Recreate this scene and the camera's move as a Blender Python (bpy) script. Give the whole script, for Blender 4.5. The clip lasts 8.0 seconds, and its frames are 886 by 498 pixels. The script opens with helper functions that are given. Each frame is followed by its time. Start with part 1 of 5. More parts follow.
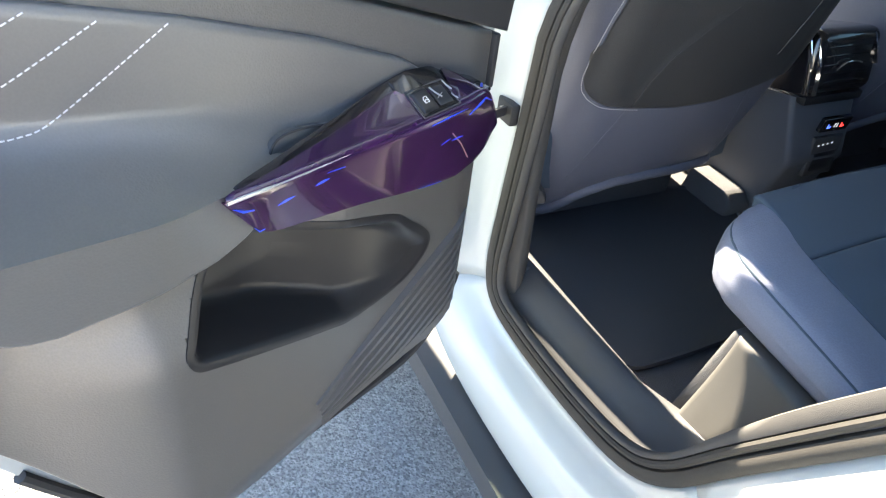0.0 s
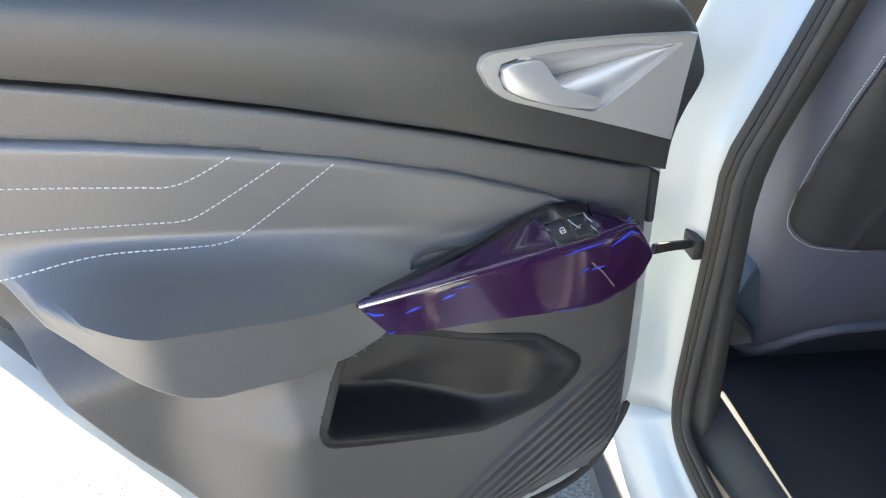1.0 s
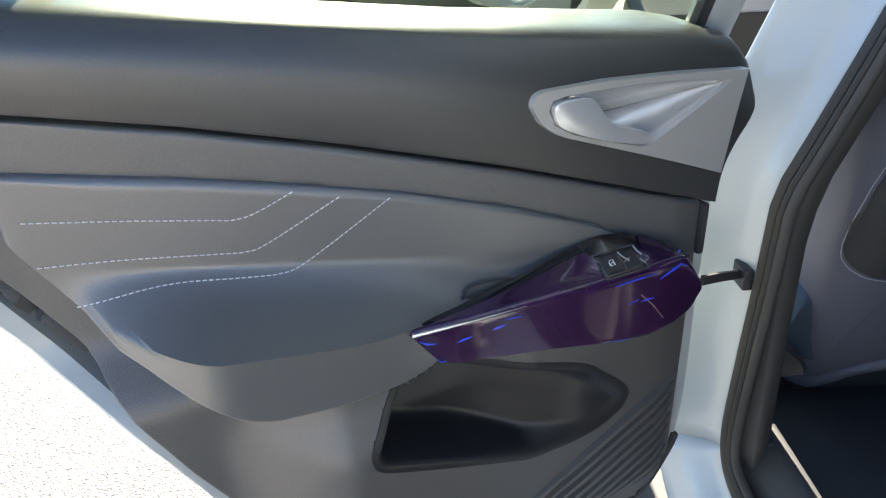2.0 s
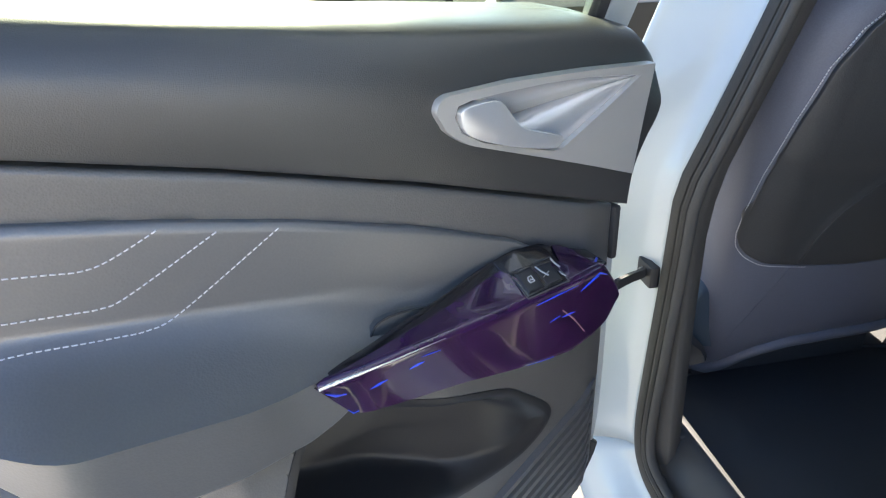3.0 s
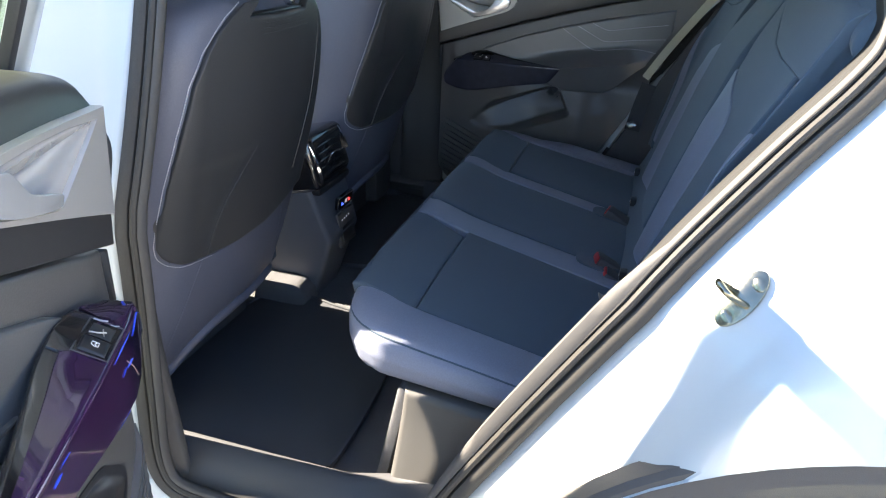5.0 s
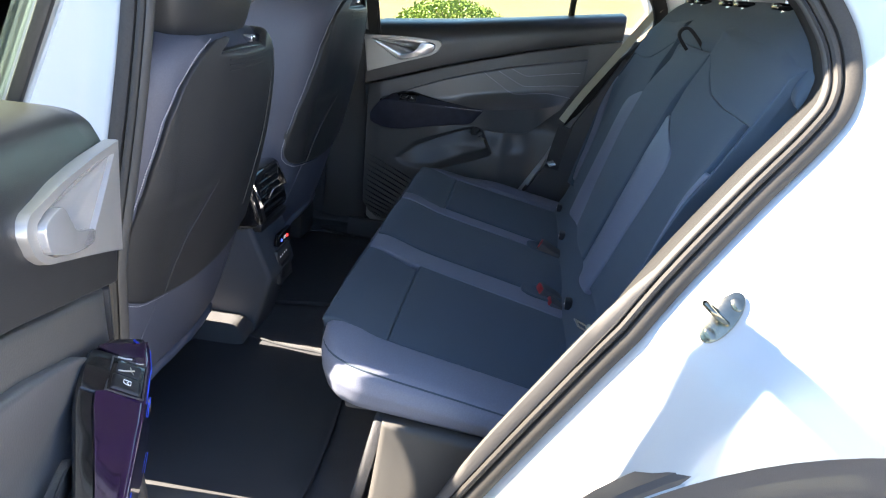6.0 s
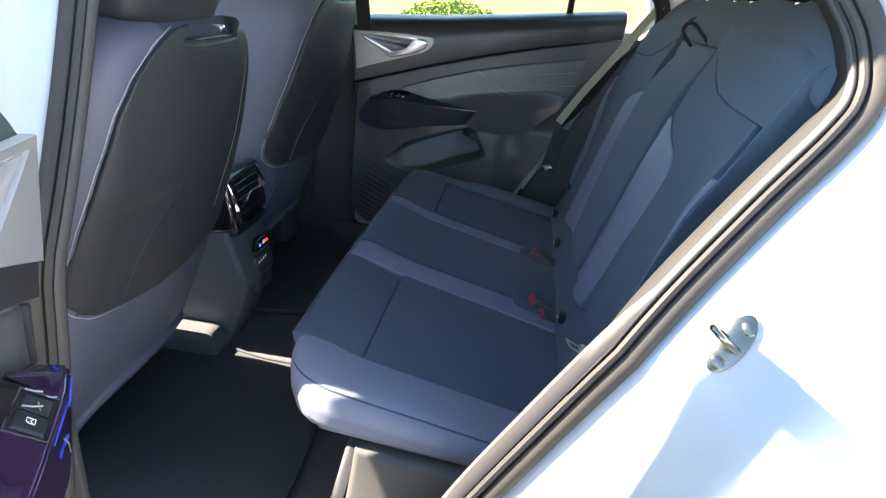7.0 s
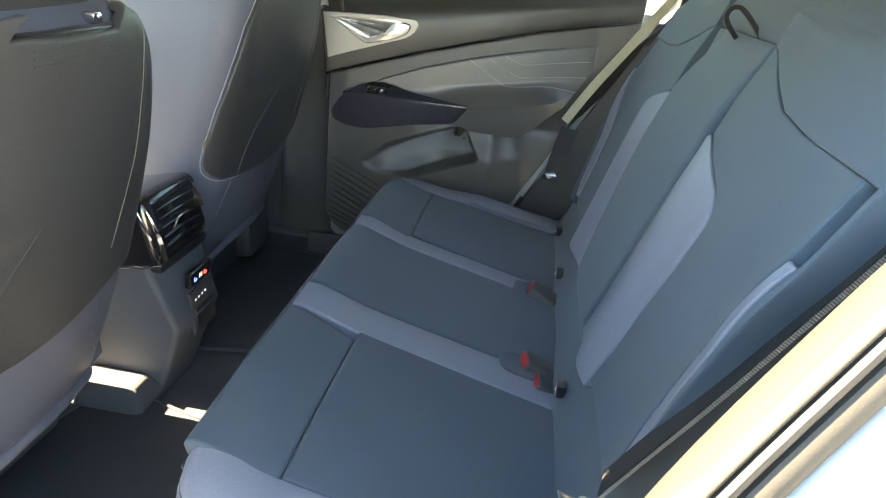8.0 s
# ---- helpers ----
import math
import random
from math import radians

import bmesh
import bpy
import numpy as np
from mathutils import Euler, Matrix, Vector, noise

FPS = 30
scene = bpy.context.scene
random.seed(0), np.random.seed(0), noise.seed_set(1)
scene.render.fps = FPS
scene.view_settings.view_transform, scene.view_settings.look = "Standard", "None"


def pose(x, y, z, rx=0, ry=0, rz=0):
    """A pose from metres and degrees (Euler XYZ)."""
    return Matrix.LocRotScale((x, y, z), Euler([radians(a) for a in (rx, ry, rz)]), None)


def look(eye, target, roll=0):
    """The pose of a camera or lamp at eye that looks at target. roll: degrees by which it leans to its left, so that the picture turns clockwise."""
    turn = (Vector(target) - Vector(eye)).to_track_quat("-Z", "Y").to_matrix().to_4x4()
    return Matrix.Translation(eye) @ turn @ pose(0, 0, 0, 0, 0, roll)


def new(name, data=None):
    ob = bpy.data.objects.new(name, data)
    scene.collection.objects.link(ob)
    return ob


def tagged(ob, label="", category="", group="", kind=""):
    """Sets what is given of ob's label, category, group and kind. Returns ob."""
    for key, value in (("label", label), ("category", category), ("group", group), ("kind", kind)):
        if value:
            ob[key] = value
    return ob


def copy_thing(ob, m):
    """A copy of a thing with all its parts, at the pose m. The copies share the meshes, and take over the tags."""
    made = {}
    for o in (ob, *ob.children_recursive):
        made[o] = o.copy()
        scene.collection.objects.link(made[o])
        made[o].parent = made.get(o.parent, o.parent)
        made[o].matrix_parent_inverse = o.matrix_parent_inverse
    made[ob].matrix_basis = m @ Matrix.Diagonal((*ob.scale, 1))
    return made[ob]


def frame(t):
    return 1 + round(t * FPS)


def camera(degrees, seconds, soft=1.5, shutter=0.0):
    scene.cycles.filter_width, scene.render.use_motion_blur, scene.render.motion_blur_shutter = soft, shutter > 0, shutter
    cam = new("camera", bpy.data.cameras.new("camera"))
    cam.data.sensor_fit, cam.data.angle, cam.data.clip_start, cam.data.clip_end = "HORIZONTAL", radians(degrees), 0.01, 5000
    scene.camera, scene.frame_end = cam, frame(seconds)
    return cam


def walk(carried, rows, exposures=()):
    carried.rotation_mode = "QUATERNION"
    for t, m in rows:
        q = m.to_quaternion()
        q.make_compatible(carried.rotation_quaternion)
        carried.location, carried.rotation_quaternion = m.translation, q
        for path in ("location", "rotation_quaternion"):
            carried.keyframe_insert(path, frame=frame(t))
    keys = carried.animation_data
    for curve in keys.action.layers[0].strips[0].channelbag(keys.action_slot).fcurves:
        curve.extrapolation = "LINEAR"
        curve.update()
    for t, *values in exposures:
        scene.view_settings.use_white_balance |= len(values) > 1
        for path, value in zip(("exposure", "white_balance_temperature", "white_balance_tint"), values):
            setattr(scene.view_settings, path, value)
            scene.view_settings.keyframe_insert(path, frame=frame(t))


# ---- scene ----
EXPOSURE = 3.0
SUN_AZ, SUN_EL = 2.0, 36.0   # degrees left of straight ahead of the car, and height
cam = camera(66.4, 8.0, soft=1.15)
PATH = [
    (0, (0.03, -1.39, 1.263), (-1.352, -0.603, 0.05), 7.7),
    (0.5, (0.078, -1.307, 1.308), (-1.567, -0.979, 0.217), 2.2),
    (1, (0.116, -1.269, 1.305), (-1.641, -1.192, 0.351), -1.6),
    (1.5, (0.13, -1.272, 1.314), (-1.658, -1.32, 0.418), -2.7),
    (2.8, (0.078, -1.293, 1.335), (-1.676, -1.23, 0.376), -3.2),
    (3, (0.032, -1.298, 1.313), (-1.716, -0.992, 0.39), -1.9),
    (3.5, (-0.075, -1.342, 1.31), (-1.567, -0.431, 0.338), 1.1),
    (4, (-0.069, -1.382, 1.304), (-1.205, -0.049, 0.339), 2.0),
    (4.5, (-0.015, -1.484, 1.332), (-0.826, 0.094, 0.41), 2.1),
    (5, (-0.073, -1.544, 1.343), (-0.564, 0.196, 0.487), 2.8),
    (5.2, (-0.118, -1.565, 1.346), (-0.488, 0.221, 0.526), 3.7),
    (6.5, (-0.216, -1.622, 1.333), (-0.381, 0.236, 0.612), 6.1),
    (7, (-0.191, -1.516, 1.321), (-0.367, 0.34, 0.595), 6.5),
    (7.5, (-0.134, -1.342, 1.323), (-0.364, 0.492, 0.558), 7.1),
    (8, (-0.164, -1.171, 1.326), (-0.364, 0.655, 0.534), 6.4),
]
walk(cam, [(t, look(eye, target, roll)) for t, eye, target, roll in PATH],
     [(0.0, EXPOSURE + 0.90, 7430, 9), (0.5, EXPOSURE + 0.95, 7630, 9), (1.0, EXPOSURE + 0.50, 7380, 9), (1.5, EXPOSURE - 0.20, 7130, 9), (3.0, EXPOSURE + 0.24, 7030, 10), (3.5, EXPOSURE + 0.75, 7230, 10), (4.0, EXPOSURE + 1.34, 7630, 8), (4.5, EXPOSURE + 1.20, 7480, 9), (5.0, EXPOSURE + 0.71, 7130, 12), (6.5, EXPOSURE + 0.71, 7080, 14), (7.0, EXPOSURE + 0.85, 7180, 13), (7.5, EXPOSURE + 1.45, 7680, 12), (8.0, EXPOSURE + 1.99, 9680, 6)])

# ---- light ----
az, el = radians(SUN_AZ), radians(SUN_EL)
to_sun = Vector((-math.cos(az) * math.cos(el), -math.sin(az) * math.cos(el), math.sin(el)))
world = bpy.data.worlds.new("sky")
scene.world = world
world.use_nodes = True
wn = world.node_tree
sky = wn.nodes.new("ShaderNodeTexSky")
sky.sky_type, sky.sun_disc = "NISHITA", False
sky.sun_elevation, sky.sun_rotation = el, math.atan2(to_sun.x, to_sun.y)
sky.air_density, sky.dust_density, sky.ozone_density = 1.0, 0.0, 4.0
sky.altitude = 2500
wn.links.new(sky.outputs[0], wn.nodes["Background"].inputs[0])
wn.nodes["Background"].inputs[1].default_value = 0.066
sun = new("sun", bpy.data.lights.new("sun", "SUN"))
sun.data.energy, sun.data.angle, sun.data.color = 3.4, radians(0.53), (1.0, 0.93, 0.83)
sun.matrix_world = look(to_sun * 20, (0, 0, 0))

# ---- tools ----
def mk(name, col, rough=0.6, metal=0.0, coat=0.0, grain=300.0, bump=0.15, var=0.12, blotch=6.0, spec=0.5, sheen=0.0, dist=0.0006, kind="noise", film=0.04):
    """A material with fine grain relief and a slow blotchy variation of its colour."""
    m = bpy.data.materials.new(name)
    m.use_nodes = True
    nt = m.node_tree
    p = nt.nodes["Principled BSDF"]
    p.inputs["Roughness"].default_value, p.inputs["Metallic"].default_value = rough, metal
    p.inputs["Coat Weight"].default_value, p.inputs["Coat Roughness"].default_value = coat, film
    p.inputs["Specular IOR Level"].default_value, p.inputs["Sheen Weight"].default_value = spec, sheen
    tc = nt.nodes.new("ShaderNodeTexCoord")
    big = nt.nodes.new("ShaderNodeTexNoise")
    big.inputs["Scale"].default_value, big.inputs["Detail"].default_value = blotch, 6.0
    nt.links.new(tc.outputs["Object"], big.inputs["Vector"])
    fine = nt.nodes.new("ShaderNodeTexVoronoi" if kind == "voronoi" else "ShaderNodeTexNoise")
    fine.inputs["Scale"].default_value = grain
    nt.links.new(tc.outputs["Object"], fine.inputs["Vector"])
    height = fine.outputs["Distance"] if kind == "voronoi" else fine.outputs[0]
    add = nt.nodes.new("ShaderNodeMath")
    add.operation = "ADD"
    nt.links.new(big.outputs[0], add.inputs[0]), nt.links.new(height, add.inputs[1])
    ramp = nt.nodes.new("ShaderNodeMapRange")
    ramp.inputs["From Min"].default_value, ramp.inputs["From Max"].default_value = 0.6, 1.4
    ramp.inputs["To Min"].default_value, ramp.inputs["To Max"].default_value = 1 - var, 1 + var
    nt.links.new(add.outputs[0], ramp.inputs["Value"])
    mul = nt.nodes.new("ShaderNodeVectorMath")
    mul.operation = "SCALE"
    mul.inputs[0].default_value = col
    nt.links.new(ramp.outputs[0], mul.inputs["Scale"])
    nt.links.new(mul.outputs[0], p.inputs["Base Color"])
    rr = nt.nodes.new("ShaderNodeMapRange")
    rr.inputs["From Min"].default_value, rr.inputs["From Max"].default_value = 0.3, 0.7
    rr.inputs["To Min"].default_value, rr.inputs["To Max"].default_value = max(rough - 0.06, 0.02), min(rough + 0.06, 1)
    nt.links.new(big.outputs[0], rr.inputs["Value"]), nt.links.new(rr.outputs[0], p.inputs["Roughness"])
    if bump:
        b = nt.nodes.new("ShaderNodeBump")
        b.inputs["Strength"].default_value, b.inputs["Distance"].default_value = bump, dist
        nt.links.new(height, b.inputs["Height"]), nt.links.new(b.outputs[0], p.inputs["Normal"])
    return m


def link(name, verts, faces, mat, parent=None, label="", sharp=38, world=None, flip_y=False):
    """One mesh object under a thing or a part; verts are in the frame of its thing."""
    me = bpy.data.meshes.new(name)
    if flip_y:
        verts = [(v[0], -v[1], v[2]) for v in verts]
    me.from_pydata([tuple(v) for v in verts], [], faces)
    bm = bmesh.new()
    bm.from_mesh(me)
    bmesh.ops.remove_doubles(bm, verts=bm.verts, dist=0.00002)
    bmesh.ops.recalc_face_normals(bm, faces=bm.faces)
    bm.to_mesh(me)
    bm.free()
    me.materials.append(mat)
    me.shade_smooth()
    me.set_sharp_from_angle(angle=radians(sharp))
    ob = new(name, me)
    if parent:
        ob.parent = parent
    if world:
        ob.matrix_basis = world
    if label:
        ob["label"] = label
    return ob


def empty(name, label, category, m=None, group="", kind=""):
    ob = new(name)
    if m:
        ob.matrix_basis = m
    return tagged(ob, label, category, group, kind)


def li(x, pts):
    return float(np.interp(x, [p[0] for p in pts], [p[1] for p in pts]))


def ss(a, b, x):
    k = min(max((x - a) / (b - a), 0.0), 1.0)
    return k * k * (3 - 2 * k)


def lerp(p, q, k):
    return tuple(u + (v - u) * k for u, v in zip(p, q))


def smooth(pts, n=6, closed=False):
    """A curve through the points (Catmull-Rom)."""
    out, c = [], len(pts)
    span = range(c if closed else c - 1)
    for i in span:
        q = [Vector(pts[(i + k) % c] if closed else pts[min(max(i + k, 0), c - 1)]) for k in (-1, 0, 1, 2)]
        for s in range(n):
            t = s / n
            out.append(0.5 * (2 * q[1] + (q[2] - q[0]) * t + (2 * q[0] - 5 * q[1] + 4 * q[2] - q[3]) * t * t + (3 * q[1] - q[0] - 3 * q[2] + q[3]) * t ** 3))
    if not closed:
        out.append(Vector(pts[-1]))
    return out


def stops(length, r, n):
    """Even steps along a length, with finer ones at the rounded ends."""
    r = min(r, length * 0.45)
    ends = [0, 0.06 * r, 0.2 * r, 0.45 * r, 0.75 * r]
    mid = [r + (length - 2 * r) * i / n for i in range(n + 1)]
    return [v / length for v in ends + mid + [length - e for e in reversed(ends)]]


def panel(name, fn, lu, lv, mat, parent=None, out=(0, 0, 1), r=0.008, t=0.015, n=(12, 10), label="", sharp=50, flip_y=False, world=None, edges="abcd", core=None):
    """A padded or moulded panel with thickness t and rounded rim r over the surface fn(a, b); out: a way that its face looks."""
    us, vs = stops(lu, r, n[0]), stops(lv, r, n[1])
    e, top, low, outv = 1e-3, [], [], Vector(out)
    for a in us:
        for b in vs:
            p = Vector(fn(a, b))
            a2, b2 = (a + e, b + e) if a < 0.5 else (a - e, b - e)
            b2 = b + e if b < 0.5 else b - e
            du = (Vector(fn(a2, b)) - p) * (1 if a2 > a else -1)
            dv = (Vector(fn(a, b2)) - p) * (1 if b2 > b else -1)
            nn = du.cross(dv)
            nn = nn.normalized() if nn.length > 1e-14 else outv.normalized()
            if nn.dot(p - Vector(core) if core else outv) < 0:
                nn = -nn
            d = min([9.0] + [v for k, v in zip("abcd", (a * lu, (1 - a) * lu, b * lv, (1 - b) * lv)) if k in edges])
            k = 1 - min(d / r, 1.0)
            drop = r * (1 - math.sqrt(max(1 - k * k, 0)))
            top.append(p - nn * drop)
            low.append(p - nn * max(t, r))
    w, h = len(us), len(vs)
    faces = [(i * h + j, (i + 1) * h + j, (i + 1) * h + j + 1, i * h + j + 1) for i in range(w - 1) for j in range(h - 1)]
    s = w * h
    faces += [tuple(s + k for k in reversed(f)) for f in faces]
    rim = [i * h for i in range(w)] + [(w - 1) * h + j for j in range(1, h)] + [i * h + h - 1 for i in range(w - 2, -1, -1)] + [j for j in range(h - 2, 0, -1)]
    faces += [(rim[i], rim[(i + 1) % len(rim)], s + rim[(i + 1) % len(rim)], s + rim[i]) for i in range(len(rim))]
    return link(name, top + low, faces, mat, parent, label, sharp, world, flip_y)


def sweep(name, pts, prof, mat, parent=None, up=(0, 0, 1), closed=False, label="", sharp=40, flip_y=False, world=None, scale=None):
    """A closed profile (side, up) drawn along a line of points."""
    pts = [Vector(p) for p in pts]
    c, verts, up = len(pts), [], Vector(up)
    for i, p in enumerate(pts):
        q0, q1 = (pts[i - 1], pts[(i + 1) % c]) if closed else (pts[max(i - 1, 0)], pts[min(i + 1, c - 1)])
        tan = (q1 - q0).normalized()
        side = tan.cross(up).normalized()
        u2 = side.cross(tan)
        k = scale(i / max(c - 1, 1)) if scale else 1.0
        verts += [p + side * a * k + u2 * b * k for a, b in prof]
    m = len(prof)
    faces = [(i * m + j, ((i + 1) % c) * m + j, ((i + 1) % c) * m + (j + 1) % m, i * m + (j + 1) % m) for i in range(c if closed else c - 1) for j in range(m)]
    if not closed:
        faces += [tuple(range(m)), tuple(range((c - 1) * m, c * m))]
    return link(name, verts, faces, mat, parent, label, sharp, world, flip_y)


def ring(r, n=8, s=1.0):
    return [(r * math.cos(2 * math.pi * i / n), r * s * math.sin(2 * math.pi * i / n)) for i in range(n)]


def slab(name, pts, way, mat, parent=None, bevel=0.002, label="", seg=2, flip_y=False, world=None, sharp=40):
    """A flat outline, given thickness along way, with its edges rounded."""
    bm = bmesh.new()
    f = bm.faces.new([bm.verts.new((p[0], -p[1] if flip_y else p[1], p[2])) for p in pts])
    ext = bmesh.ops.extrude_face_region(bm, geom=[f])
    way = Vector(way)
    if flip_y:
        way.y = -way.y
    bmesh.ops.translate(bm, verts=[g for g in ext["geom"] if isinstance(g, bmesh.types.BMVert)], vec=way)
    bmesh.ops.recalc_face_normals(bm, faces=bm.faces)
    if bevel:
        bmesh.ops.bevel(bm, geom=list(bm.edges), offset=bevel, segments=seg, affect="EDGES", profile=0.5, clamp_overlap=True)
    verts, faces = [v.co.copy() for v in bm.verts], []
    bm.verts.index_update()
    faces = [tuple(v.index for v in g.verts) for g in bm.faces]
    bm.free()
    return link(name, verts, faces, mat, parent, label, sharp, world)


def block(name, lo, hi, mat, parent=None, bevel=0.003, label="", flip_y=False, world=None):
    (x0, y0, z0), (x1, y1, z1) = lo, hi
    return slab(name, [(x0, y0, z0), (x1, y0, z0), (x1, y1, z0), (x0, y1, z0)], (0, 0, z1 - z0), mat, parent, bevel, label, 2, flip_y, world)


def stitches(name, pts, mat, parent, step=0.006, long=0.004, r=0.0008, out=(0, 0, 1), flip_y=False, label="pale contrast stitching"):
    """Single stitches of thread in a row along a line, as one mesh."""
    pts = [Vector(p) for p in pts]
    cum = [0.0]
    for p, q in zip(pts, pts[1:]):
        cum.append(cum[-1] + (q - p).length)
    def at(s):
        k = min(max(np.searchsorted(cum, s) - 1, 0), len(pts) - 2)
        return pts[k].lerp(pts[k + 1], (s - cum[k]) / max(cum[k + 1] - cum[k], 1e-9))
    verts, faces, s, o = [], [], 0.0, Vector(out).normalized()
    while s + long < cum[-1]:
        p, q = at(s), at(s + long)
        t = (q - p).normalized()
        side = t.cross(o).normalized() * r
        base = len(verts)
        for k, lift in ((0.0, 0.0), (0.25, 1.3), (0.75, 1.3), (1.0, 0.0)):
            c = p.lerp(q, k)
            verts += [c + side, c + o * r * lift, c - side, c - o * r]
        for a in range(3):
            for j in range(4):
                faces.append((base + a * 4 + j, base + a * 4 + 4 + j, base + a * 4 + 4 + (j + 1) % 4, base + a * 4 + (j + 1) % 4))
        faces += [(base, base + 1, base + 2, base + 3), (base + 12, base + 13, base + 14, base + 15)]
        s += step
    return link(name, verts, faces, mat, parent, label, 60, None, flip_y)


# ---- materials ----
PAINT = mk("white_paint", (0.478, 0.515, 0.512), 0.4, coat=1.0, grain=900, bump=0.02, var=0.02)
GREY = mk("grey_leatherette", (0.110, 0.109, 0.109), 0.36, coat=0.7, film=0.38, grain=420, bump=0.25, var=0.05, kind="voronoi", dist=0.0004, spec=1.0)
# lighter, bluer copy of the door leatherette: missing cabin light put into colour
LITGREY = mk("lit_grey_leatherette", (0.188, 0.205, 0.262), 0.5, grain=420, bump=0.3, var=0.06, kind="voronoi", dist=0.0005)
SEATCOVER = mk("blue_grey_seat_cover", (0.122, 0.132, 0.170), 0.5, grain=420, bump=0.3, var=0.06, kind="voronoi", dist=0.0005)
# mat rubber lightened: brightness lacking in the footwell put into its colour
LITRUBBER = mk("lit_black_rubber", (0.062, 0.065, 0.070), 0.65, grain=900, bump=0.6, var=0.15)
DARK = mk("dark_fabric", (0.066, 0.094, 0.122), 0.85, grain=1100, bump=0.4, var=0.10, sheen=0.15, spec=0.25)
BLACK = mk("black_seat_leatherette", (0.050, 0.051, 0.052), 0.45, grain=420, bump=0.35, var=0.08, kind="voronoi", dist=0.0005)
DOORBLACK = mk("black_grained_lining", (0.034, 0.034, 0.034), 0.37, grain=800, bump=0.35, var=0.08, kind="voronoi", dist=0.0004, spec=1.0)
SOFT = mk("dark_grey_soft_plastic", (0.098, 0.095, 0.090), 0.40, grain=520, bump=0.3, var=0.08, kind="voronoi", dist=0.0005, spec=0.9)
HARD = mk("black_hard_plastic", (0.07, 0.07, 0.072), 0.55, grain=700, bump=0.5, var=0.10)
POCKETBLACK = mk("smooth_black_plastic", (0.020, 0.020, 0.022), 0.37, grain=700, bump=0.06, var=0.06, spec=0.6)
TRIM = mk("grained_grey_plastic", (0.075, 0.071, 0.066), 0.75, grain=950, bump=0.6, var=0.12)
# dark plastic that looks pale only where the sun falls on it
PILLARTRIM = mk("dark_grained_plastic", (0.029, 0.0285, 0.027), 0.85, grain=900, bump=0.6, var=0.10, spec=0.3)
GLOSS = mk("piano_black", (0.012, 0.012, 0.014), 0.15, coat=0.8, grain=600, bump=0.0, var=0.05)
# lighter and warmer than the black rubber: sun on the lips painted in
SEALRUBBER = mk("sunlit_seal_rubber", (0.052, 0.049, 0.044), 0.6, grain=500, bump=0.2, var=0.15, spec=0.25)
RUBBER = mk("black_rubber", (0.036, 0.036, 0.037), 0.6, grain=500, bump=0.2, var=0.10)
SILVER = mk("satin_silver", (0.50, 0.49, 0.465), 0.36, metal=0.45, grain=900, bump=0.05, var=0.03)
BOWL = mk("bright_satin_silver", (0.74, 0.73, 0.72), 0.20, metal=0.6, grain=900, bump=0.03, var=0.03)
CHROME = mk("bright_chrome", (0.8, 0.8, 0.82), 0.12, metal=1.0, grain=400, bump=0.0, var=0.02)
PURPLE = mk("purple_gloss_trim", (0.036, 0.010, 0.050), 0.14, coat=1.0, grain=40, bump=0.02, var=0.30, blotch=22)
# duller navy copy of the purple trim: the far door's shade painted in
SHADETRIM = mk("shaded_navy_gloss_trim", (0.03, 0.032, 0.05), 0.45, coat=0.1, grain=40, bump=0.03, var=0.30, blotch=22)
TANMARK = mk("tan_scratch", (0.30, 0.20, 0.16), 0.5, grain=300, bump=0.1, var=0.2)
CONSOLE = mk("blue_grey_console_plastic", (0.105, 0.112, 0.127), 0.5, grain=700, bump=0.4, var=0.08)
BLUEFILM = mk("blue_film", (0.02, 0.09, 0.80), 0.3, coat=0.5, grain=200, bump=0.1, var=0.2)
THREAD = mk("pale_thread", (0.62, 0.62, 0.64), 0.8, grain=900, bump=0.1, var=0.1)
CARPET = mk("black_carpet", (0.11, 0.11, 0.113), 0.95, grain=900, bump=1.0, var=0.35, dist=0.002)
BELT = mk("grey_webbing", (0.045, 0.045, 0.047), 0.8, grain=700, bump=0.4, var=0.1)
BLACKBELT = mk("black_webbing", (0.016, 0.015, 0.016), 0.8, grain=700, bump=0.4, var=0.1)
# webbing edge made this pale to carry the sun that misses it
SUNRIBS = mk("sunlit_webbing_edge", (0.36, 0.34, 0.30), 0.8, grain=700, bump=0.4, var=0.2)
# sunlight on the far belt put into its beige; also the pale grip
SUNBELT_PALEGRIP = mk("sunlit_webbing_pale_grip", (0.50, 0.48, 0.36), 0.8, grain=700, bump=0.4, var=0.1)
RED = mk("red_plastic", (0.42, 0.022, 0.025), 0.45, grain=300, bump=0.05, var=0.1)
KICK = mk("matte_kick_plastic", (0.075, 0.072, 0.066), 0.6, grain=900, bump=0.2, var=0.06)
STEEL = mk("zinc_steel", (0.42, 0.41, 0.38), 0.35, metal=0.9, grain=250, bump=0.1, var=0.12)
ZINC = mk("bright_zinc_steel", (0.30, 0.275, 0.20), 0.18, metal=1.0, grain=250, bump=0.15, var=0.2)
# headliner is out of view; kept pale to bounce more light into the cabin
ROOFING = mk("headliner", (0.42, 0.42, 0.41), 0.95, grain=900, bump=0.4, var=0.1)


